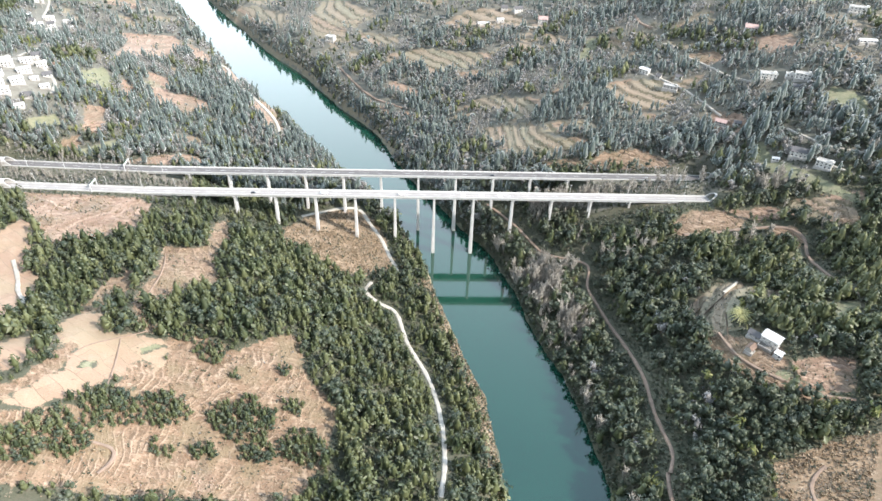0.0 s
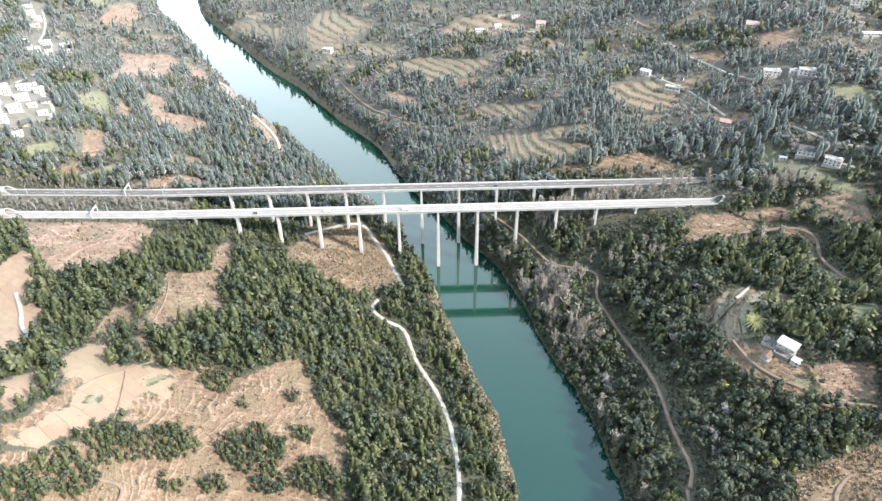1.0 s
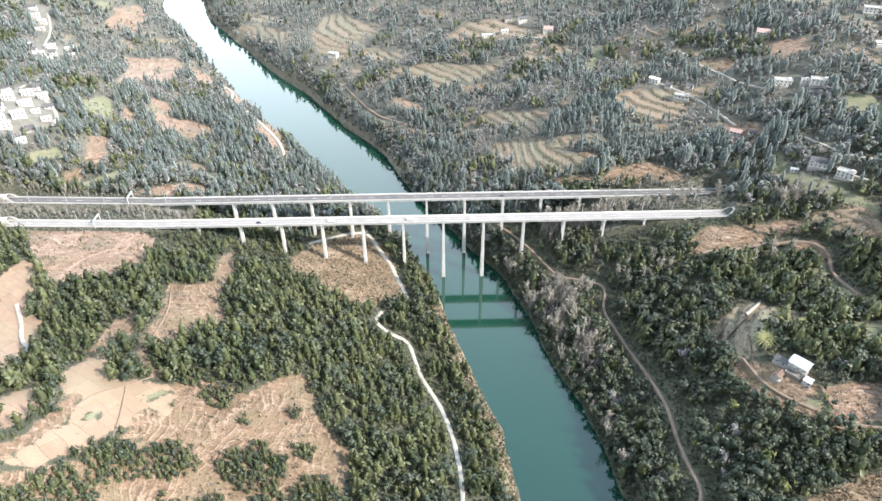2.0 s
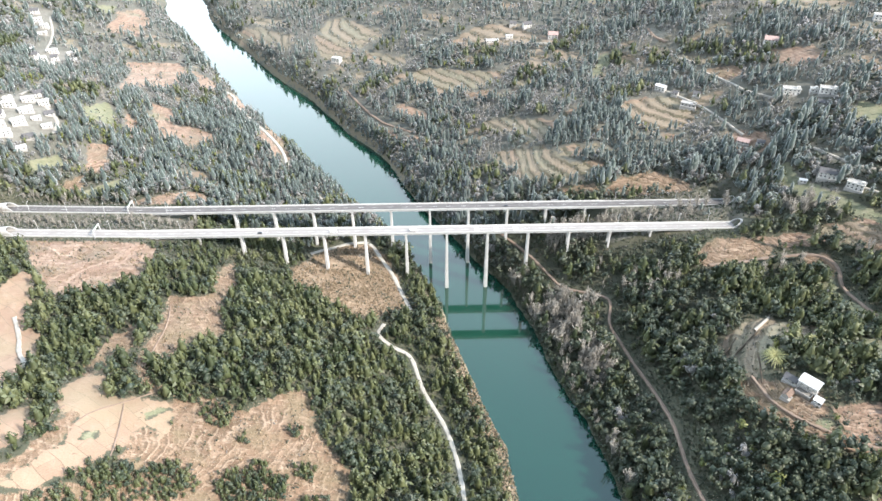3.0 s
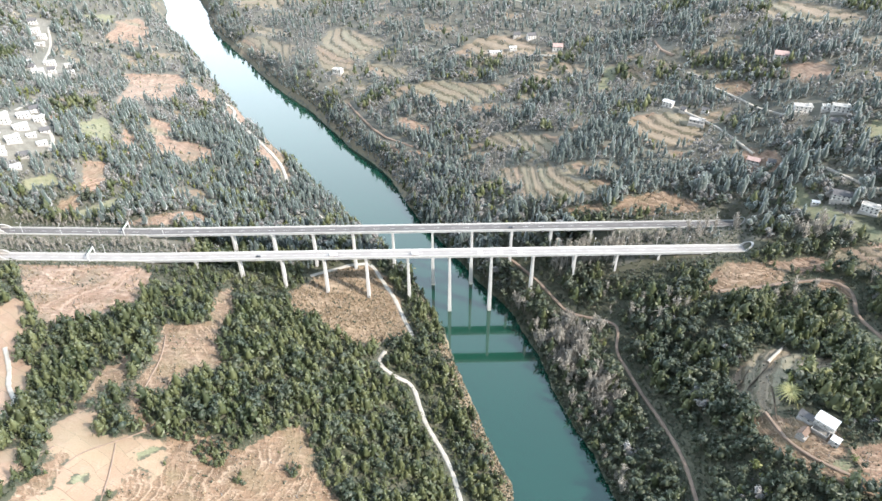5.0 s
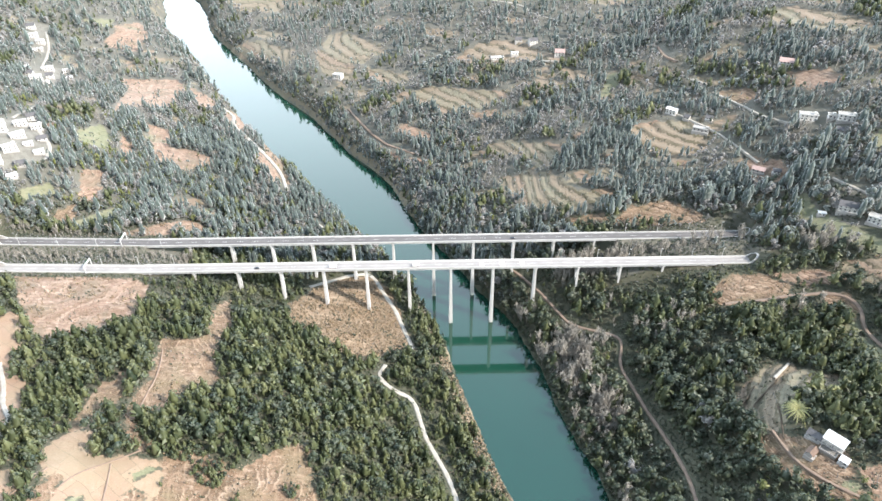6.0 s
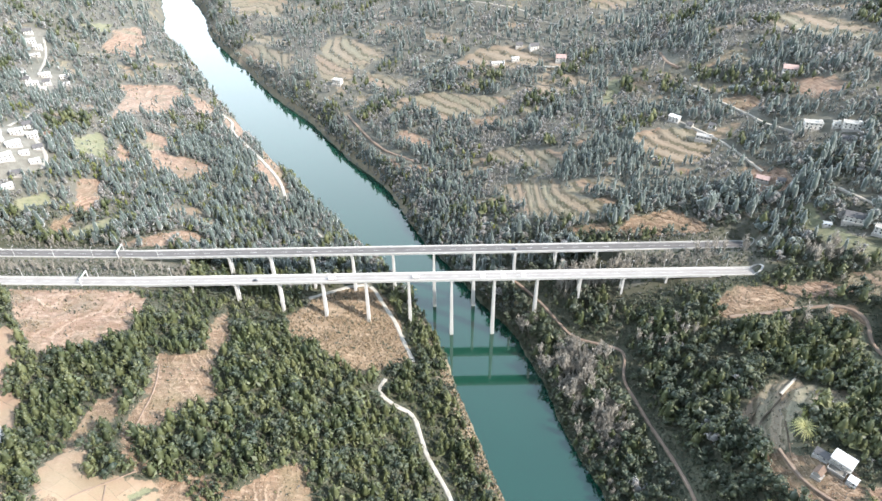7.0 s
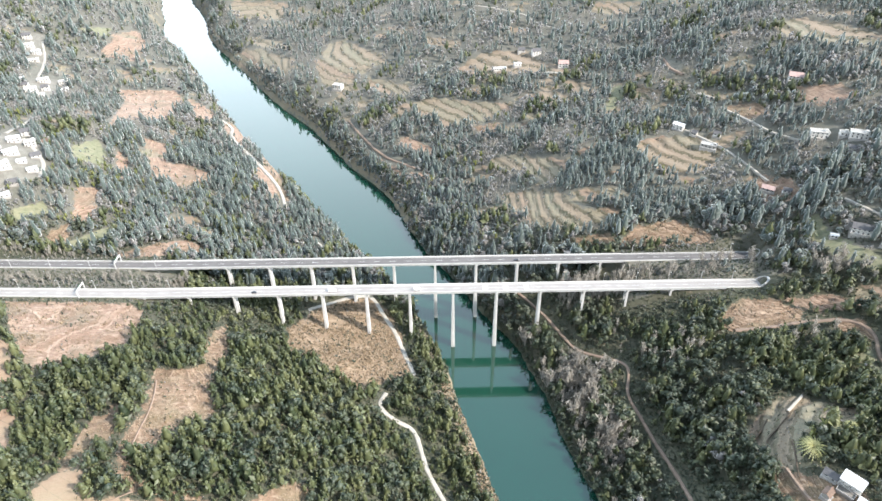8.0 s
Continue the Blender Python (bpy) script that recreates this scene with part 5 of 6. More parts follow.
# grey leafless brush between and beside the carriageways
x, y = jittered(-450, 300, -10, 62, 2.3)
off = np.minimum(np.abs(y), np.abs(y - FAR_Y))
ok = ((x < -258) | ((x > 165) & (x < 262))) & (off > 7.4) & (wavy(x, y, 9, 3.1) > -0.55) & (rng.uniform(0, 1, len(x)) < 0.75)
x, y = x[ok], y[ok]
z = tiers(x, y, height(x, y), covers(x, y))[0]
u = rng.uniform(0, 1, len(x))
for k, low, high in (("twiggy", 0, 0.7), ("olive", 0.7, 0.8), ("bare", 0.8, 1)):
    pick = (u >= low) & (u < high)
    STOCK[k].append(("shrub", x[pick], y[pick], z[pick] - 0.2, rng.uniform(0.16, 0.38, pick.sum())))

# low growth beside the earth tracks
fx, fy = [], []
for kind_, width, line in WAYS:
    if kind_ == "dirt_path" and max(p[1] for p in line) < 60:
        for (ax, ay), (bx, by) in zip(line, line[1:]):
            n = int(math.hypot(bx - ax, by - ay) / 0.7)
            off = rng.choice((-1, 1), n) * (width / 2 + rng.uniform(0.9, 4.6, n))
            ln = math.hypot(bx - ax, by - ay) + 1e-6
            f = rng.uniform(0, 1, n)
            fx += list(ax + f * (bx - ax) - off * (by - ay) / ln)
            fy += list(ay + f * (by - ay) + off * (bx - ax) / ln)
x, y = np.array(fx), np.array(fy)
cov = covers(x, y)
ok = (np.max([cov[c] for c in COVERS], axis=0) < 0.3) & (x > 0)
for kind_, width, line in WAYS:
    ok[ok] &= line_distance(x[ok], y[ok], line) > width / 2 + 0.8
x, y = x[ok], y[ok]
size = rng.uniform(0.13, 0.36, len(x))
u = rng.uniform(0, 1, len(x))
for k, low, high in (("broad", 0, 0.62), ("olive", 0.62, 0.9), ("bare", 0.9, 1)):
    pick = (u >= low) & (u < high)
    STOCK[k].append(("shrub", x[pick], y[pick], height(x[pick], y[pick]) - 0.1, size[pick]))

# the trees that the camera passes nearest stand singly; the rest is woodland
for k, spec in KINDS.items():
    leaf = spec["leaf"]
    shapes = []
    for v, f in spec["near"]:
        me = mesh_of("crown", v, f, leaf)
        attribute(me, "tint", np.full(len(v), rng.uniform(0, 1)))
        shapes.append(me)
    bark = mesh_of("trunk", *trunk_mesh(spec["trunk"]), BARE_WOOD if k == "bare" else BARK)
    verts, faces, tint, total, singles = [], [], [], 0, 0
    for zone, x, y, z, size in STOCK[k]:
        if zone == "near":
            rank = np.argsort(y + 0.25 * np.abs(x))
            for i in rank[:235]:
                t = tagged(new(spec["name"]), spec["label"], "tree", "hillside trees")
                t.matrix_basis = pose(x[i], y[i], z[i] - 0.3, 0, 0, rng.uniform(0, 360)) @ Matrix.Diagonal((*(size[i] * rng.uniform(0.85, 1.3, 2)), size[i], 1))
                c = new("crown", shapes[rng.integers(len(shapes))])
                b = new("trunk", bark)
                c.parent = b.parent = t
            keep = rank[235:]
            x, y, z, size = x[keep], y[keep], z[keep], size[keep]
        models = spec["near"] if zone in ("near", "clump") else spec["far"]
        which = rng.integers(0, len(models), len(x))
        for m, (mv, mf) in enumerate(models):
            sel = np.flatnonzero(which == m)
            if not len(sel):
                continue
            a = rng.uniform(0, 2 * math.pi, len(sel))[:, None]
            wide = size[sel][:, None] * rng.uniform(0.82, 1.3, (len(sel), 1))
            vx = (mv[:, 0] * np.cos(a) - mv[:, 1] * np.sin(a)) * wide + x[sel][:, None]
            vy = (mv[:, 0] * np.sin(a) + mv[:, 1] * np.cos(a)) * wide + y[sel][:, None]
            vz = mv[:, 2] * size[sel][:, None] + z[sel][:, None] - 0.4
            verts.append(np.stack([vx, vy, vz], -1).reshape(-1, 3))
            faces.append((mf[None] + total + len(mv) * np.arange(len(sel))[:, None, None]).reshape(-1, 3))
            tint.append(np.repeat(rng.uniform(0, 1, len(sel)), len(mv)))
            total += len(mv) * len(sel)
    if verts:
        me = mesh_of("woods", np.concatenate(verts), np.concatenate(faces), leaf)
        attribute(me, "tint", np.concatenate(tint))
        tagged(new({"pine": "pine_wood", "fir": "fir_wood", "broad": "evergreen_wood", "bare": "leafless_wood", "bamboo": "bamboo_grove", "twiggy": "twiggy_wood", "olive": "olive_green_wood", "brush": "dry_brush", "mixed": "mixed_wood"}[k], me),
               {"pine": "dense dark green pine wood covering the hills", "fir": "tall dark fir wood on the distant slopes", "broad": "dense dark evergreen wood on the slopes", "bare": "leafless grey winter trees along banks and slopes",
                "bamboo": "scattered yellow-green bamboo on the slopes", "twiggy": "grey-brown twiggy winter wood on the hills", "olive": "dull olive-green trees through the hillside woods", "brush": "straw-brown dry brush on the open slopes", "mixed": "mixed wood over the distant hills, paled with painted haze"}[k], "woods", kind="stuff")

# dry grass and low scrub on the open ground
x, y = jittered(-440, 440, -380, 140, 1.5)
cov = covers(x, y)
d, east = shore(x, y)
want = 0.9 * cov["dry"] + (0.7 + 0.7 * wavy(x, y, 8, 1.0)) * cov["scrub"] + 0.5 * cov["earth"] + 0.25 * cov["terrace"] + 1.6 * ((d > 0.3) & (d < 12) & ~east & (y < -50)) + 0.04 * (d > 3)
pick = (rng.uniform(0, 1, len(x)) < want * 0.62) & (d > 0.3) & (cov["soil"] < 0.3) & (cov["pave"] < 0.3)
pick &= ~((np.minimum(np.abs(y), np.abs(y - FAR_Y)) < 8) & ((x < -280) | (x > 160)))
for kind, width, line in WAYS:
    pick[pick] &= line_distance(x[pick], y[pick], line) > width / 2 + 0.6
x, y = x[pick], y[pick]
cov = covers(x, y)
z = tiers(x, y, height(x, y), cov)[0]
n = len(x)
d, east = shore(x, y)
big = 1 + 0.7 * cov["scrub"] + 0.8 * (~east & (d < 12))
up = np.tile((0.0, 0.0, 1.0), (n, 1)) + rng.normal(0, 0.5, (n, 3))
v1, f1 = cards(np.c_[x, y, z + 0.3], up, rng.uniform(0.35, 1.0, n) * big)
v2, f2 = cards(np.c_[x + 0.4, y, z + 0.45], rng.normal(0, 1, (n, 3)), rng.uniform(0.3, 0.9, n) * big)
v, f = joined((v1, f1), (v2, f2))
me = mesh_of("tufts", v, f, TUFT)
attribute(me, "tint", np.repeat(np.r_[rng.uniform(0, 1, n), rng.uniform(0, 1, n)], 4))
tagged(new("dry_grass", me), "tufts of dry straw-coloured grass on the clearings", "grass", kind="stuff")


# ferns and low leaves on the floor of the woods
x, y = jittered(-480, 480, -350, 120, 2.7)
cov = covers(x, y)
d, east = shore(x, y)
pick = (np.max([cov[c] for c in COVERS], axis=0) < 0.4) & (d > 1.0) & ~((np.minimum(np.abs(y), np.abs(y - FAR_Y)) < 8) & ((x < -262) | (x > 150)))
for kind, width, line in WAYS:
    pick[pick] &= line_distance(x[pick], y[pick], line) > width / 2 + 0.8
x, y = x[pick], y[pick]
z = height(x, y)
n = len(x)
up = np.tile((0.0, 0.0, 1.0), (n, 1)) + rng.normal(0, 0.45, (n, 3))
v1, f1 = cards(np.c_[x, y, z + 0.7], up, rng.uniform(0.7, 1.6, n), 0.7)
v2, f2 = cards(np.c_[x + rng.normal(0, 0.6, n), y + rng.normal(0, 0.6, n), z + 1.1], rng.normal(0, 1, (n, 3)) + (0, 0, 0.6), rng.uniform(0.6, 1.4, n), 0.7)
v, f = joined((v1, f1), (v2, f2))
me = mesh_of("undergrowth", v, f, LEAF_FERN)
attribute(me, "tint", np.repeat(np.r_[rng.uniform(0, 1, n), rng.uniform(0, 1, n)], 4))
tagged(new("undergrowth", me), "low green and brown undergrowth on the woodland floor", "undergrowth", kind="stuff")


# ---- tunnel mouths, lamps, gantries, vehicles ----
def portal(x, y, sx):
    """A slanted concrete ring where the road enters the hill; sx: 1 if it runs in to the east."""
    z = float(road_level(np.array(float(x))))
    root = tagged(empty("tunnel_portal", x, y, z), "pale concrete tunnel mouth cut at a slant into the hillside", "tunnel", "tunnel mouths")
    prof = [(6.0, -1.0)] + [(6.0 * math.cos(a), 2.0 + 5.6 * math.sin(a)) for a in np.linspace(0, math.pi, 15)] + [(-6.0, -1.0)]

    def sleeve(name, r0, r1, front, back, mat):
        bm = bmesh.new()
        rings = []
        for k, depth in ((r0, front), (r1, front), (r1, back), (r0, back)):
            rings.append([bm.verts.new((sx * depth(max(pz, 0)), py * k, pz * k)) for py, pz in prof])
        for a, b in ((0, 1), (1, 2), (2, 3), (3, 0)):
            for i in range(len(prof) - 1):
                bm.faces.new((rings[a][i], rings[a][i + 1], rings[b][i + 1], rings[b][i]))
        bmesh.ops.recalc_face_normals(bm, faces=bm.faces)
        return part(name, bm, mat, root)

    sleeve("rim", 1.0, 1.09, lambda h: -3 + 1.35 * h, lambda h: -1.2 + 1.35 * h, CONCRETE_WHITE)
    sleeve("lining", 0.985, 1.06, lambda h: -1.2 + 1.35 * h, lambda h: 22.0, CONCRETE)
    # plate closing the tube, its dark colour standing in for the tunnel's inner shade
    bm = bmesh.new()
    bm.faces.new([bm.verts.new((sx * 12.0, py * 0.99, pz * 0.99)) for py, pz in prof])
    bmesh.ops.solidify(bm, geom=bm.faces[:], thickness=0.3)
    part("bore_shade_plate", bm, BORE_SHADE, root, "dark plate painting the shade inside the tunnel")
    root.scale = (0.8, 0.8, 0.8)
    return root


portal(281.0, 0.0, 1)
portal(291.0, FAR_Y, 1)
portal(-415.5, 0.0, -1)
portal(-436.5, FAR_Y, -1)


def street_lamp(x, y, side):
    """A tall steel road lamp: pole, arm over the road, flat head."""
    z = float(road_level(np.array(float(x)))) if (x < -285 or x > 160) else DECK_Z
    root = tagged(empty("street_lamp", x, y, z), "tall pale steel street lamp at the carriageway edge", "street lamp", "highway lamps")
    part("base", box(bmesh.new(), -0.3, 0.3, -0.3, 0.3, -1.0, 0.5, 0.04), CONCRETE, root)
    part("pole", tube(bmesh.new(), (0, 0, 0.4), (0, 0, 10.5), 0.2, 0.14, 8), LAMP_PAINT, root)
    part("arm", tube(bmesh.new(), (0, 0, 10.4), (0, side * 2.2, 11.4), 0.12, 0.1, 6), LAMP_PAINT, root)
    part("head", box(bmesh.new(), -0.28, 0.28, side * 2.2 - 0.6, side * 2.2 + 0.6, 11.3, 11.5, 0.06), CONCRETE_WHITE, root)
    return root


for x in (-396, -359, -327, -293, -260, 139, 169, 199, 229, 258):
    street_lamp(x, 6.15, -1)
for x in (-418, -381, -344, -282, 176, 208, 239, 272):
    street_lamp(x, FAR_Y + (6.15 if x > 0 else -6.15), -1 if x > 0 else 1)


def gantry(x, y):
    """A white sign frame over the carriageway."""
    z = float(road_level(np.array(float(x))))
    root = tagged(empty("sign_gantry", x, y, z), "white steel sign gantry spanning the carriageway", "gantry", "sign gantries")
    for sy in (-6.6, 6.6):
        part("post", box(bmesh.new(), -0.35, 0.35, sy - 0.35, sy + 0.35, -1.5, 8.0, 0.05), CONCRETE_WHITE, root)
    for dz in (6.4, 7.6):
        part("beam", box(bmesh.new(), -0.3, 0.3, -6.2, 6.2, dz, dz + 0.4, 0.04), CONCRETE_WHITE, root)
    for i in range(8):
        a = -6.0 + 1.5 * i
        part("brace", tube(bmesh.new(), (0, a, 6.6), (0, a + 1.5, 7.8) if i % 2 else (0, a + 0.75, 7.8), 0.07, 0.07, 5), CONCRETE_WHITE, root)
    part("sign_panel", box(bmesh.new(), -0.45, -0.33, -3.4, 3.0, 5.6, 8.4, 0.02), SIGN_GREEN, root, "green sign panel")
    return root


gantry(-337, 0)
gantry(-320, FAR_Y)


def vehicle(x, y, long, tall, paint, name, label, rz=0):
    """A small car or box van on the deck."""
    root = tagged(empty(name, x, y, DECK_Z + 0.04, rz), label, "vehicle", "vehicles on the viaduct")
    w = 0.9 if tall < 2 else 1.15
    bm = box(bmesh.new(), -long / 2, long / 2, -w, w, 0.35, 0.95 if tall < 2 else 1.1, 0.15)
    part("body", bm, paint, root)
    if tall < 2:
        bm = bmesh.new()
        rings = [[bm.verts.new((a * k - 0.15, b * w * m, z)) for a, b in ((-1, -1), (1, -1), (1, 1), (-1, 1))] for k, m, z in ((long * 0.32, 0.92, 0.95), (long * 0.2, 0.78, tall))]
        for i in range(4):
            bm.faces.new((rings[0][i], rings[0][(i + 1) % 4], rings[1][(i + 1) % 4], rings[1][i]))
        part("windows", bm, SHADE_GLASS, root, "dark window band")
        part("roof", box(bmesh.new(), -long * 0.2 - 0.15, long * 0.2 - 0.15, -w * 0.78, w * 0.78, tall - 0.02, tall + 0.06, 0.02), paint, root)
    else:
        part("cargo_box", box(bmesh.new(), -long / 2, long / 2 - 2.0, -w, w, 1.12, tall, 0.06), paint, root)
        part("cab", box(bmesh.new(), long / 2 - 1.9, long / 2 - 0.05, -w * 0.95, w * 0.95, 1.0, tall * 0.8, 0.15), paint, root)
        part("windscreen", box(bmesh.new(), long / 2 - 0.1, long / 2 - 0.02, -w * 0.8, w * 0.8, 1.4, tall * 0.74), SHADE_GLASS, root, "dark windscreen")
    for sx in (-0.32, 0.32):
        for sy in (-1, 1):
            part("wheel", tube(bmesh.new(), (sx * long, sy * (w - 0.12), 0.34), (sx * long, sy * (w + 0.04), 0.34), 0.34, 0.34, 10), RUBBER, root)
    return root


vehicle(-110, -1.9, 7.0, 3.0, CAR_WHITE, "box_truck", "white box truck driving on the pale carriageway")
vehicle(-33, -1.9, 6.2, 2.8, CAR_WHITE, "box_truck", "white box truck driving on the pale carriageway")
vehicle(-181, -1.9, 4.6, 1.5, CAR_DARK, "car", "dark car driving on the pale carriageway")
vehicle(62, FAR_Y - 2.0, 4.6, 1.5, CAR_DARK, "car", "dark car on the asphalt carriageway", 180)


# ---- houses ----
def house(x, y, rz, long, deep, floors, wall, roof, label, balcony=False):
    """A village house: storeys with windows and doors, slab or pitched roof, plinth in the slope."""
    z = ground_at(x, y) + 0.3
    root = tagged(empty("house", x, y, z, rz), label, "house", "village houses")
    top = 2.9 * floors
    a, b = long / 2, deep / 2
    part("plinth", box(bmesh.new(), -a - 0.6, a + 0.6, -b - 1.4, b + 0.6, -6.0, 0.05, 0.05), WALL_GREY, root)
    part("wall", box(bmesh.new(), -a, a, -b, b, 0.05, top, 0.03), wall, root)
    bays = max(2, int(long // 3.6))
    for f in range(floors):
        if f:
            part("floor_band", box(bmesh.new(), -a - 0.12, a + 0.12, -b - 0.12, b + 0.12, 2.9 * f - 0.12, 2.9 * f + 0.12), WALL_GREY, root)
        for k in range(bays):
            cx = -a + (k + 0.5) * long / bays
            for sy in (-1, 1):
                if f == 0 and sy < 0 and k == bays // 2:
                    part("door", box(bmesh.new(), cx - 0.7, cx + 0.7, -b - 0.06, -b + 0.1, 0.06, 2.3, 0.02), ROOF_GREY, root, "dark door")
                    continue
                w = part("window", box(bmesh.new(), cx - 0.85, cx + 0.85, sy * b - 0.07, sy * b + 0.07, 2.9 * f + 0.95, 2.9 * f + 2.5, 0.02), WALL_WHITE, root)
                part("pane", box(bmesh.new(), cx - 0.74, cx + 0.74, sy * (b + 0.085) - 0.02, sy * (b + 0.085) + 0.02, 2.9 * f + 1.05, 2.9 * f + 2.4), SHADE_GLASS, w, "dark window glass")
    if balcony:
        part("balcony_slab", box(bmesh.new(), -a, a, -b - 1.8, -b - 0.02, 3.05, 3.25), WALL_WHITE, root)
        part("balcony_wall", box(bmesh.new(), -a, a, -b - 1.85, -b - 1.7, 3.25, 4.2, 0.02), WALL_WHITE, root)
        for k in range(5):
            px = -a + 0.2 + (long - 0.4) * k / 4
            part("pillar", box(bmesh.new(), px - 0.18, px + 0.18, -b - 1.85, -b - 1.5, 0.05, 6.3), WALL_WHITE, root)
    if roof == "flat":
        part("roof", box(bmesh.new(), -a - 0.5, a + 0.5, -b - 0.5, b + 0.5, top, top + 0.22, 0.03), ROOF_SLAB, root)
        for sx0, sx1, sy0, sy1 in ((-a - 0.5, a + 0.5, -b - 0.5, -b - 0.3), (-a - 0.5, a + 0.5, b + 0.3, b + 0.5), (-a - 0.5, -a - 0.3, -b - 0.29, b + 0.29), (a + 0.3, a + 0.5, -b - 0.29, b + 0.29)):
            part("roof_parapet", box(bmesh.new(), sx0, sx1, sy0, sy1, top + 0.22, top + 1.0), wall, root)
        if long > 7:
            part("stair_hut", box(bmesh.new(), a - 3.6, a - 0.8, -1.2, 1.6, top + 0.22, top + 2.6, 0.03), wall, root)
    else:
        mat, rise = {"white": (ROOF_WHITE, 0.16), "grey": (ROOF_GREY, 0.42), "pink": (ROOF_PINK, 0.36), "brown": (ROOF_BROWN, 0.36)}[roof]
        out, ridge = 0.8 if roof != "white" else 1.2, deep * rise
        front = out + (1.4 if balcony else 0)
        for sy, o in ((-1, front), (1, out)):
            bm = bmesh.new()
            eave = top + 0.1 - ridge * (o / b)
            n = 2 * max(6, int(long / 1.1))
            rows = [[], [], [], []]
            for i in range(n + 1):
                px, lift = -a - 0.6 + (long + 1.2) * i / n, 0.12 * (i % 2)
                rows[0].append(bm.verts.new((px, sy * (b + o), eave + lift + 0.1)))
                rows[1].append(bm.verts.new((px, 0, top + 0.2 + lift + ridge)))
                rows[2].append(bm.verts.new((px, 0, top + 0.08 + ridge)))
                rows[3].append(bm.verts.new((px, sy * (b + o), eave)))
            for i in range(n):
                for k in range(4):
                    m = (k + 1) % 4
                    bm.faces.new((rows[k][i], rows[k][i + 1], rows[m][i + 1], rows[m][i]))
            for e in (0, n):
                bm.faces.new([rows[k][e] for k in range(4)])
            bmesh.ops.recalc_face_normals(bm, faces=bm.faces)
            part("roof_slope", bm, mat, root)
        for sx in (-a, a):
            bm = bmesh.new()
            v = [bm.verts.new(p) for p in ((sx, -b, top), (sx, b, top), (sx, 0, top + ridge))]
            u = [bm.verts.new((q.co.x - math.copysign(0.25, sx), q.co.y, q.co.z)) for q in v]
            for q in ((v[0], v[1], v[2]), (u[2], u[1], u[0]), (v[0], u[0], u[1], v[1]), (v[1], u[1], u[2], v[2]), (v[2], u[2], u[0], v[0])):
                bm.faces.new(q)
            part("gable", bm, wall, root)
        part("ridge", tube(bmesh.new(), (-a - 0.6, 0, top + 0.22 + ridge), (a + 0.6, 0, top + 0.22 + ridge), 0.16, 0.16, 6), mat, root)
    return root


house(252, -214, -50, 13, 6.5, 2, WALL_WHITE, "white", "white two-storey farmhouse with a white sheet roof and balcony", True)
house(243, -206, -50, 9, 5, 1, WALL_GREY, "grey", "low grey-tiled outbuilding beside the white farmhouse")


def courtyard(x, y, rz, long, deep):
    """A raised concrete yard with a low wall on three sides."""
    root = tagged(empty("courtyard", x, y, ground_at(x, y) + 0.9, rz), "grey concrete yard with a low grey wall beside the farmhouse", "courtyard")
    a, b = long / 2, deep / 2
    part("slab", box(bmesh.new(), -a, a, -b, b, -5.0, 0.0, 0.05), YARD, root)
    for x0, x1, y0, y1 in ((-a, a, -b, -b + 0.3), (-a, -a + 0.3, -b + 0.31, b), (a - 0.3, a, -b + 0.31, b)):
        part("yard_wall", box(bmesh.new(), x0, x1, y0, y1, 0.01, 1.1, 0.03), WALL_GREY, root)
    return root


house(236, -217.5, 38, 7.5, 4.5, 1, WALL_GREY, "brown", "low brown-tiled shed beside the farmhouse yard")
courtyard(246.2, -218.8, -50, 11, 5.5)
house(252.4, -227.0, -50, 5, 4, 1, WALL_WHITE, "white", "small white-roofed outbuilding on the farmhouse yard")
def village_house(x, y, turn, long, deep, *rest):
    house(x, y, turn + rng.uniform(-14, 14), 0.82 * long, 0.8 * deep, *rest)


village_house(269, 230, -50, 15, 9, 2, WALL_WHITE, "white", "white hillside house with a bright sheet roof")
village_house(281, 212, -50, 8, 6, 1, WALL_GREY, "grey", "small grey-tiled shed beside a hillside house")
village_house(289, 186, -40, 20, 10, 1, WALL_GREY, "flat", "long grey flat-roofed house on the terraces")
village_house(302, 200, -40, 9, 6, 1, WALL_WHITE, "grey", "small white house with grey tiles on the terraces")
village_house(385, 151, -25, 21, 10, 2, WALL_WHITE, "flat", "large white flat-roofed village house")
village_house(404, 141, -25, 9, 8, 1, WALL_WHITE, "flat", "white flat-roofed annex of a village house")
village_house(414, 132, -30, 20, 10, 2, WALL_WHITE, "flat", "white two-storey house above the terraces")
village_house(405, 117, -30, 16, 6, 1, WALL_GREY, "grey", "low grey-tiled house below the white houses")
village_house(324, 106, -35, 15, 8, 1, WALL_GREY, "pink", "low grey house with a faded pink roof")
village_house(337, 95, -35, 9, 6, 1, WALL_WHITE, "grey", "small white house with grey tiles")
village_house(373, 21, -30, 24, 10, 2, WALL_WHITE, "grey", "long white house with grey roof tiles by the lane")
village_house(388, 1, -30, 18, 10, 2, WALL_WHITE, "flat", "two-storey white house by the lane")
village_house(352, 26, -30, 8, 4, 1, WALL_WHITE, "white", "small white shed in the green field")
village_house(396, 245, -20, 18, 11, 2, WALL_WHITE, "pink", "white house with a faded pink roof on the hill")
village_house(514, 232, -15, 26, 11, 2, WALL_WHITE, "flat", "white flat-roofed house high on the slope")
village_house(493, 164, -15, 24, 7, 1, WALL_WHITE, "white", "long low white building on the slope")
village_house(172, 446, -12, 17, 12, 2, WALL_WHITE, "pink", "white house with a faded pink roof")
village_house(84, 474, 3, 22, 7, 1, WALL_WHITE, "white", "long low shed with a bright white roof")
village_house(110, 475, 3, 12, 7, 1, WALL_WHITE, "white", "short low shed with a bright white roof")
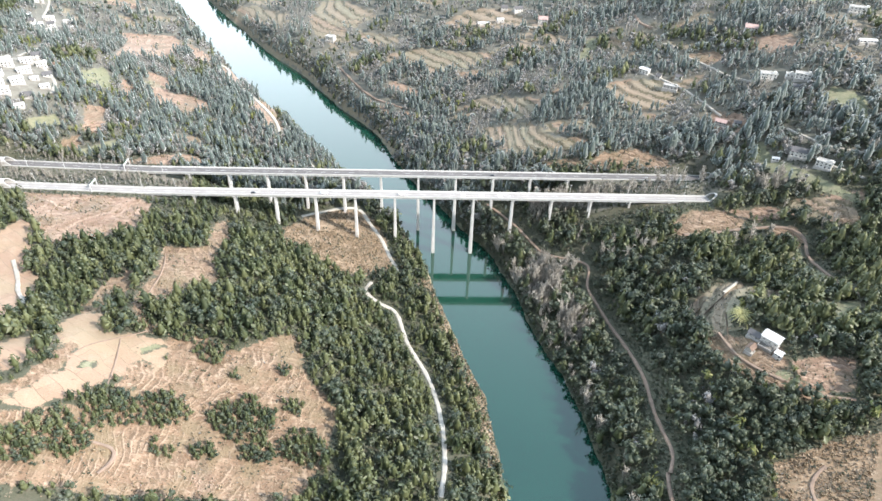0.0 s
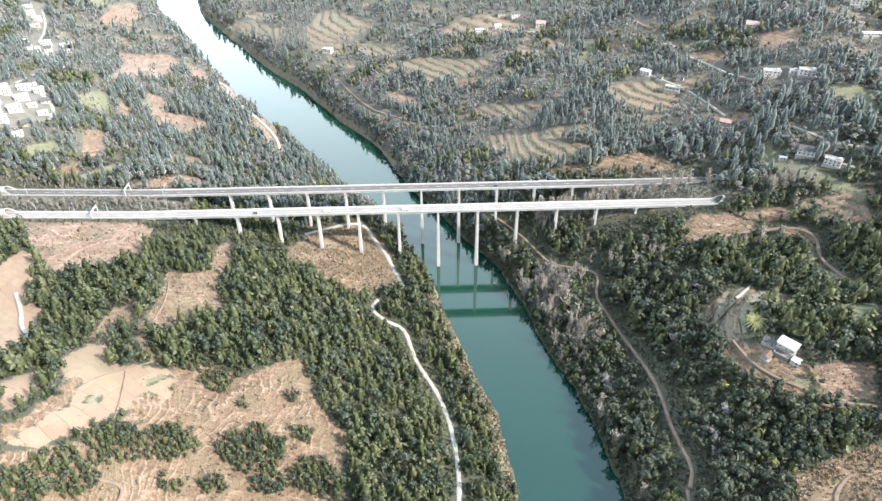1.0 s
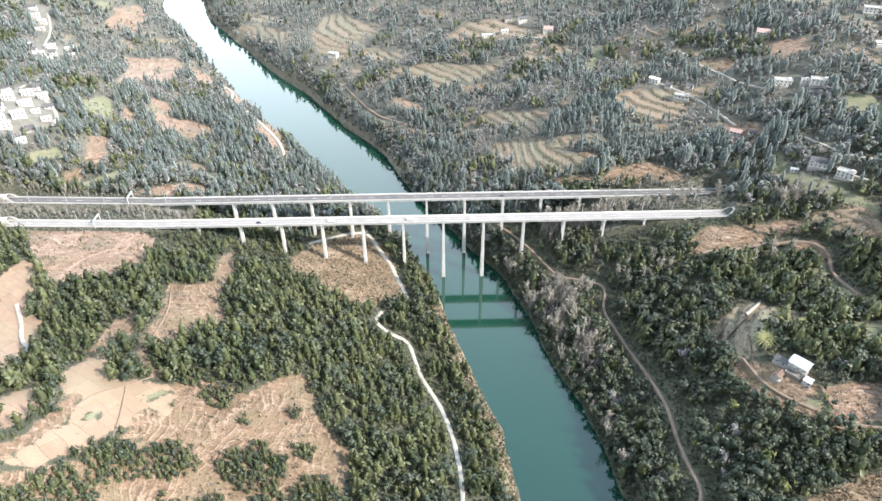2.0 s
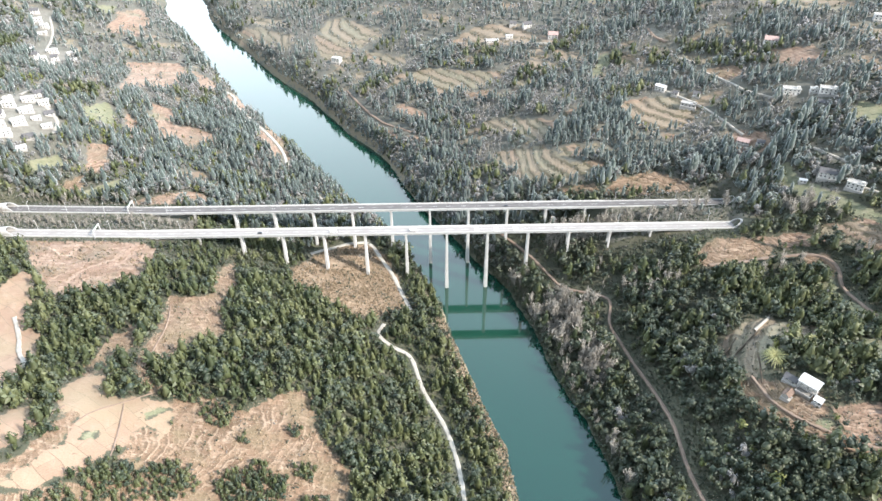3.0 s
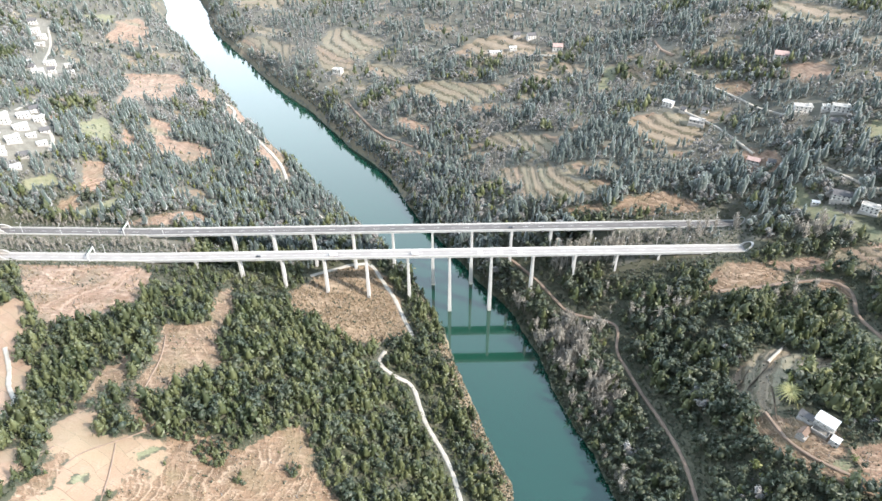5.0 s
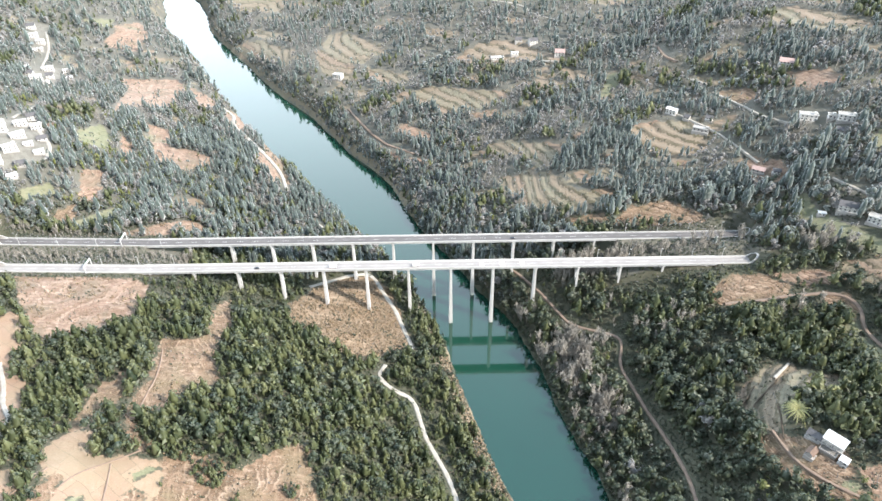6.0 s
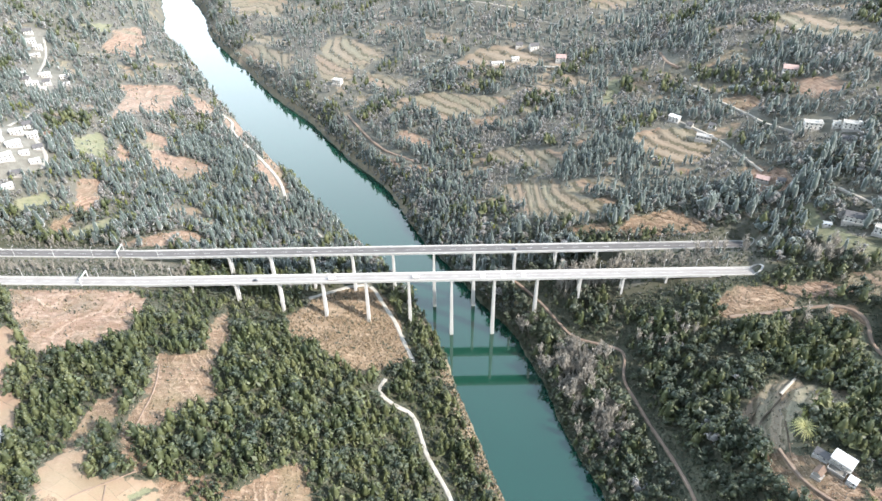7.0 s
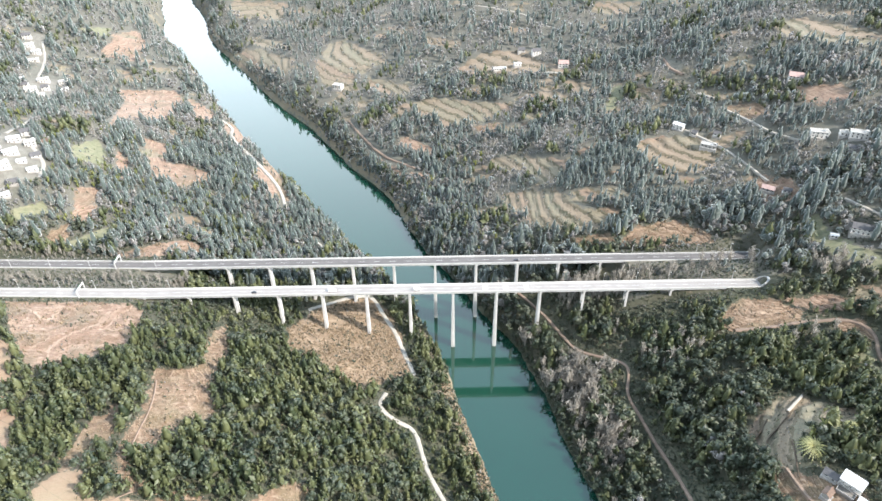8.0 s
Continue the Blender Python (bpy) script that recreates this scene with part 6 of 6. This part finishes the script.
village_house(140, 498, 8, 16, 9, 2, WALL_WHITE, "grey", "white house with grey tiles above the terraces")
village_house(120, 515, 8, 12, 8, 1, WALL_GREY, "grey", "low grey house with grey tiles above the terraces")
village_house(-166, 540, -15, 18, 12, 2, WALL_WHITE, "flat", "white house alone near the river slope")
village_house(-596, 487, 25, 18, 9, 2, WALL_WHITE, "white", "white village house with a bright sheet roof")
village_house(-572, 497, 25, 18, 10, 2, WALL_WHITE, "flat", "white flat-roofed village house")
village_house(-588, 437, 25, 18, 9, 2, WALL_WHITE, "white", "white village house with a bright sheet roof")
village_house(-606, 455, 25, 12, 8, 1, WALL_WHITE, "grey", "low white house with grey tiles")
village_house(-500, 232, 25, 16, 9, 2, WALL_WHITE, "white", "white village house with a bright sheet roof")
village_house(-480, 228, 25, 14, 9, 2, WALL_WHITE, "flat", "white flat-roofed village house")
village_house(-508, 205, 25, 15, 9, 2, WALL_WHITE, "flat", "white flat-roofed village house")
village_house(-487, 199, 25, 18, 9, 2, WALL_WHITE, "white", "white village house with a bright sheet roof")
village_house(-464, 204, 25, 12, 8, 1, WALL_WHITE, "grey", "low white house with grey tiles")
village_house(-505, 176, 25, 14, 9, 2, WALL_WHITE, "grey", "white village house with grey roof tiles")
village_house(-480, 168, 25, 17, 9, 2, WALL_WHITE, "flat", "white flat-roofed village house")
village_house(-455, 176, 25, 12, 8, 1, WALL_WHITE, "white", "low white house with a bright sheet roof")
village_house(-484, 143, 25, 16, 9, 2, WALL_WHITE, "white", "white village house with a bright sheet roof")
village_house(-462, 148, 25, 14, 8, 1, WALL_GREY, "grey", "grey village house with grey roof tiles")
for x, y, long, deep, floors, roof, look_ in ((-522, 198, 13, 8, 2, "white", "white village house with a bright sheet roof"), (-520, 226, 12, 8, 1, "flat", "low white house with a flat roof"), (-498, 254, 13, 8, 2, "grey", "white village house with grey roof tiles"),
                                              (-470, 186, 11, 7, 1, "white", "small white house with a bright sheet roof"), (-495, 158, 12, 8, 1, "flat", "low white house with a flat roof"), (-472, 240, 11, 7, 1, "brown", "low white house with brown roof tiles"),
                                              (-462, 128, 12, 8, 1, "white", "low white house with a bright sheet roof"), (-560, 470, 13, 8, 1, "white", "low white house with a bright sheet roof"), (-578, 455, 12, 8, 2, "grey", "white village house with grey roof tiles"),
                                              (-570, 425, 13, 8, 1, "flat", "low white house with a flat roof"), (-618, 470, 13, 8, 2, "white", "white village house with a bright sheet roof")):
    village_house(x, y, 25, long, deep, floors, WALL_WHITE, roof, look_)
village_house(-668, 602, 20, 16, 9, 2, WALL_WHITE, "flat", "white flat-roofed village house")
village_house(-650, 585, 20, 14, 9, 2, WALL_WHITE, "white", "white village house with a bright sheet roof")
village_house(-643, 558, 20, 18, 9, 1, WALL_WHITE, "white", "low white house with a bright sheet roof")
village_house(-686, 634, 20, 16, 9, 2, WALL_WHITE, "grey", "white village house with grey roof tiles")


# ---- the large palm by the farmhouse ----
def palm(x, y, spread_, tall):
    """A thick trunk with long arching fronds of many leaflets."""
    root = tagged(empty("palm_tree", x, y, ground_at(x, y)), "large yellow-green palm with arching fronds beside the farmhouse", "tree")
    part("trunk", tube(bmesh.new(), (0, 0, -4), (0, 0, tall * 0.55), 0.6, 0.45, 8), BARK, root)
    for k in range(52):
        a = 2.399963 * k
        lift = 0.25 + 0.75 * (k / 52)
        bm = bmesh.new()
        spine = []
        for i in range(9):
            s = i / 8
            r = spread_ * s * (1.1 - 0.45 * lift)
            spine.append(Vector((r * math.cos(a), r * math.sin(a), tall * 0.5 + tall * (0.95 * lift * s - 0.62 * s * s))))
        side = Vector((-math.sin(a), math.cos(a), 0))
        for i in range(8):
            p, q = spine[i], spine[i + 1]
            w = 0.9 * math.sin(math.pi * (0.12 + 0.85 * i / 8))
            for sgn in (-1, 1):
                tip = (p + q) / 2 + side * sgn * w + (q - p) * 0.7 - Vector((0, 0, 0.35))
                bm.faces.new([bm.verts.new(c) for c in (p, q, tip)])
        ob = part("frond", bm, LEAF_PALM, root)
        attribute(ob.data, "tint", np.full(len(ob.data.vertices), 0.4 + 0.5 * rng.uniform()))
    return root


palm(240, -186, 12.0, 12.0)
palm(272, -172, 7.0, 8.0)
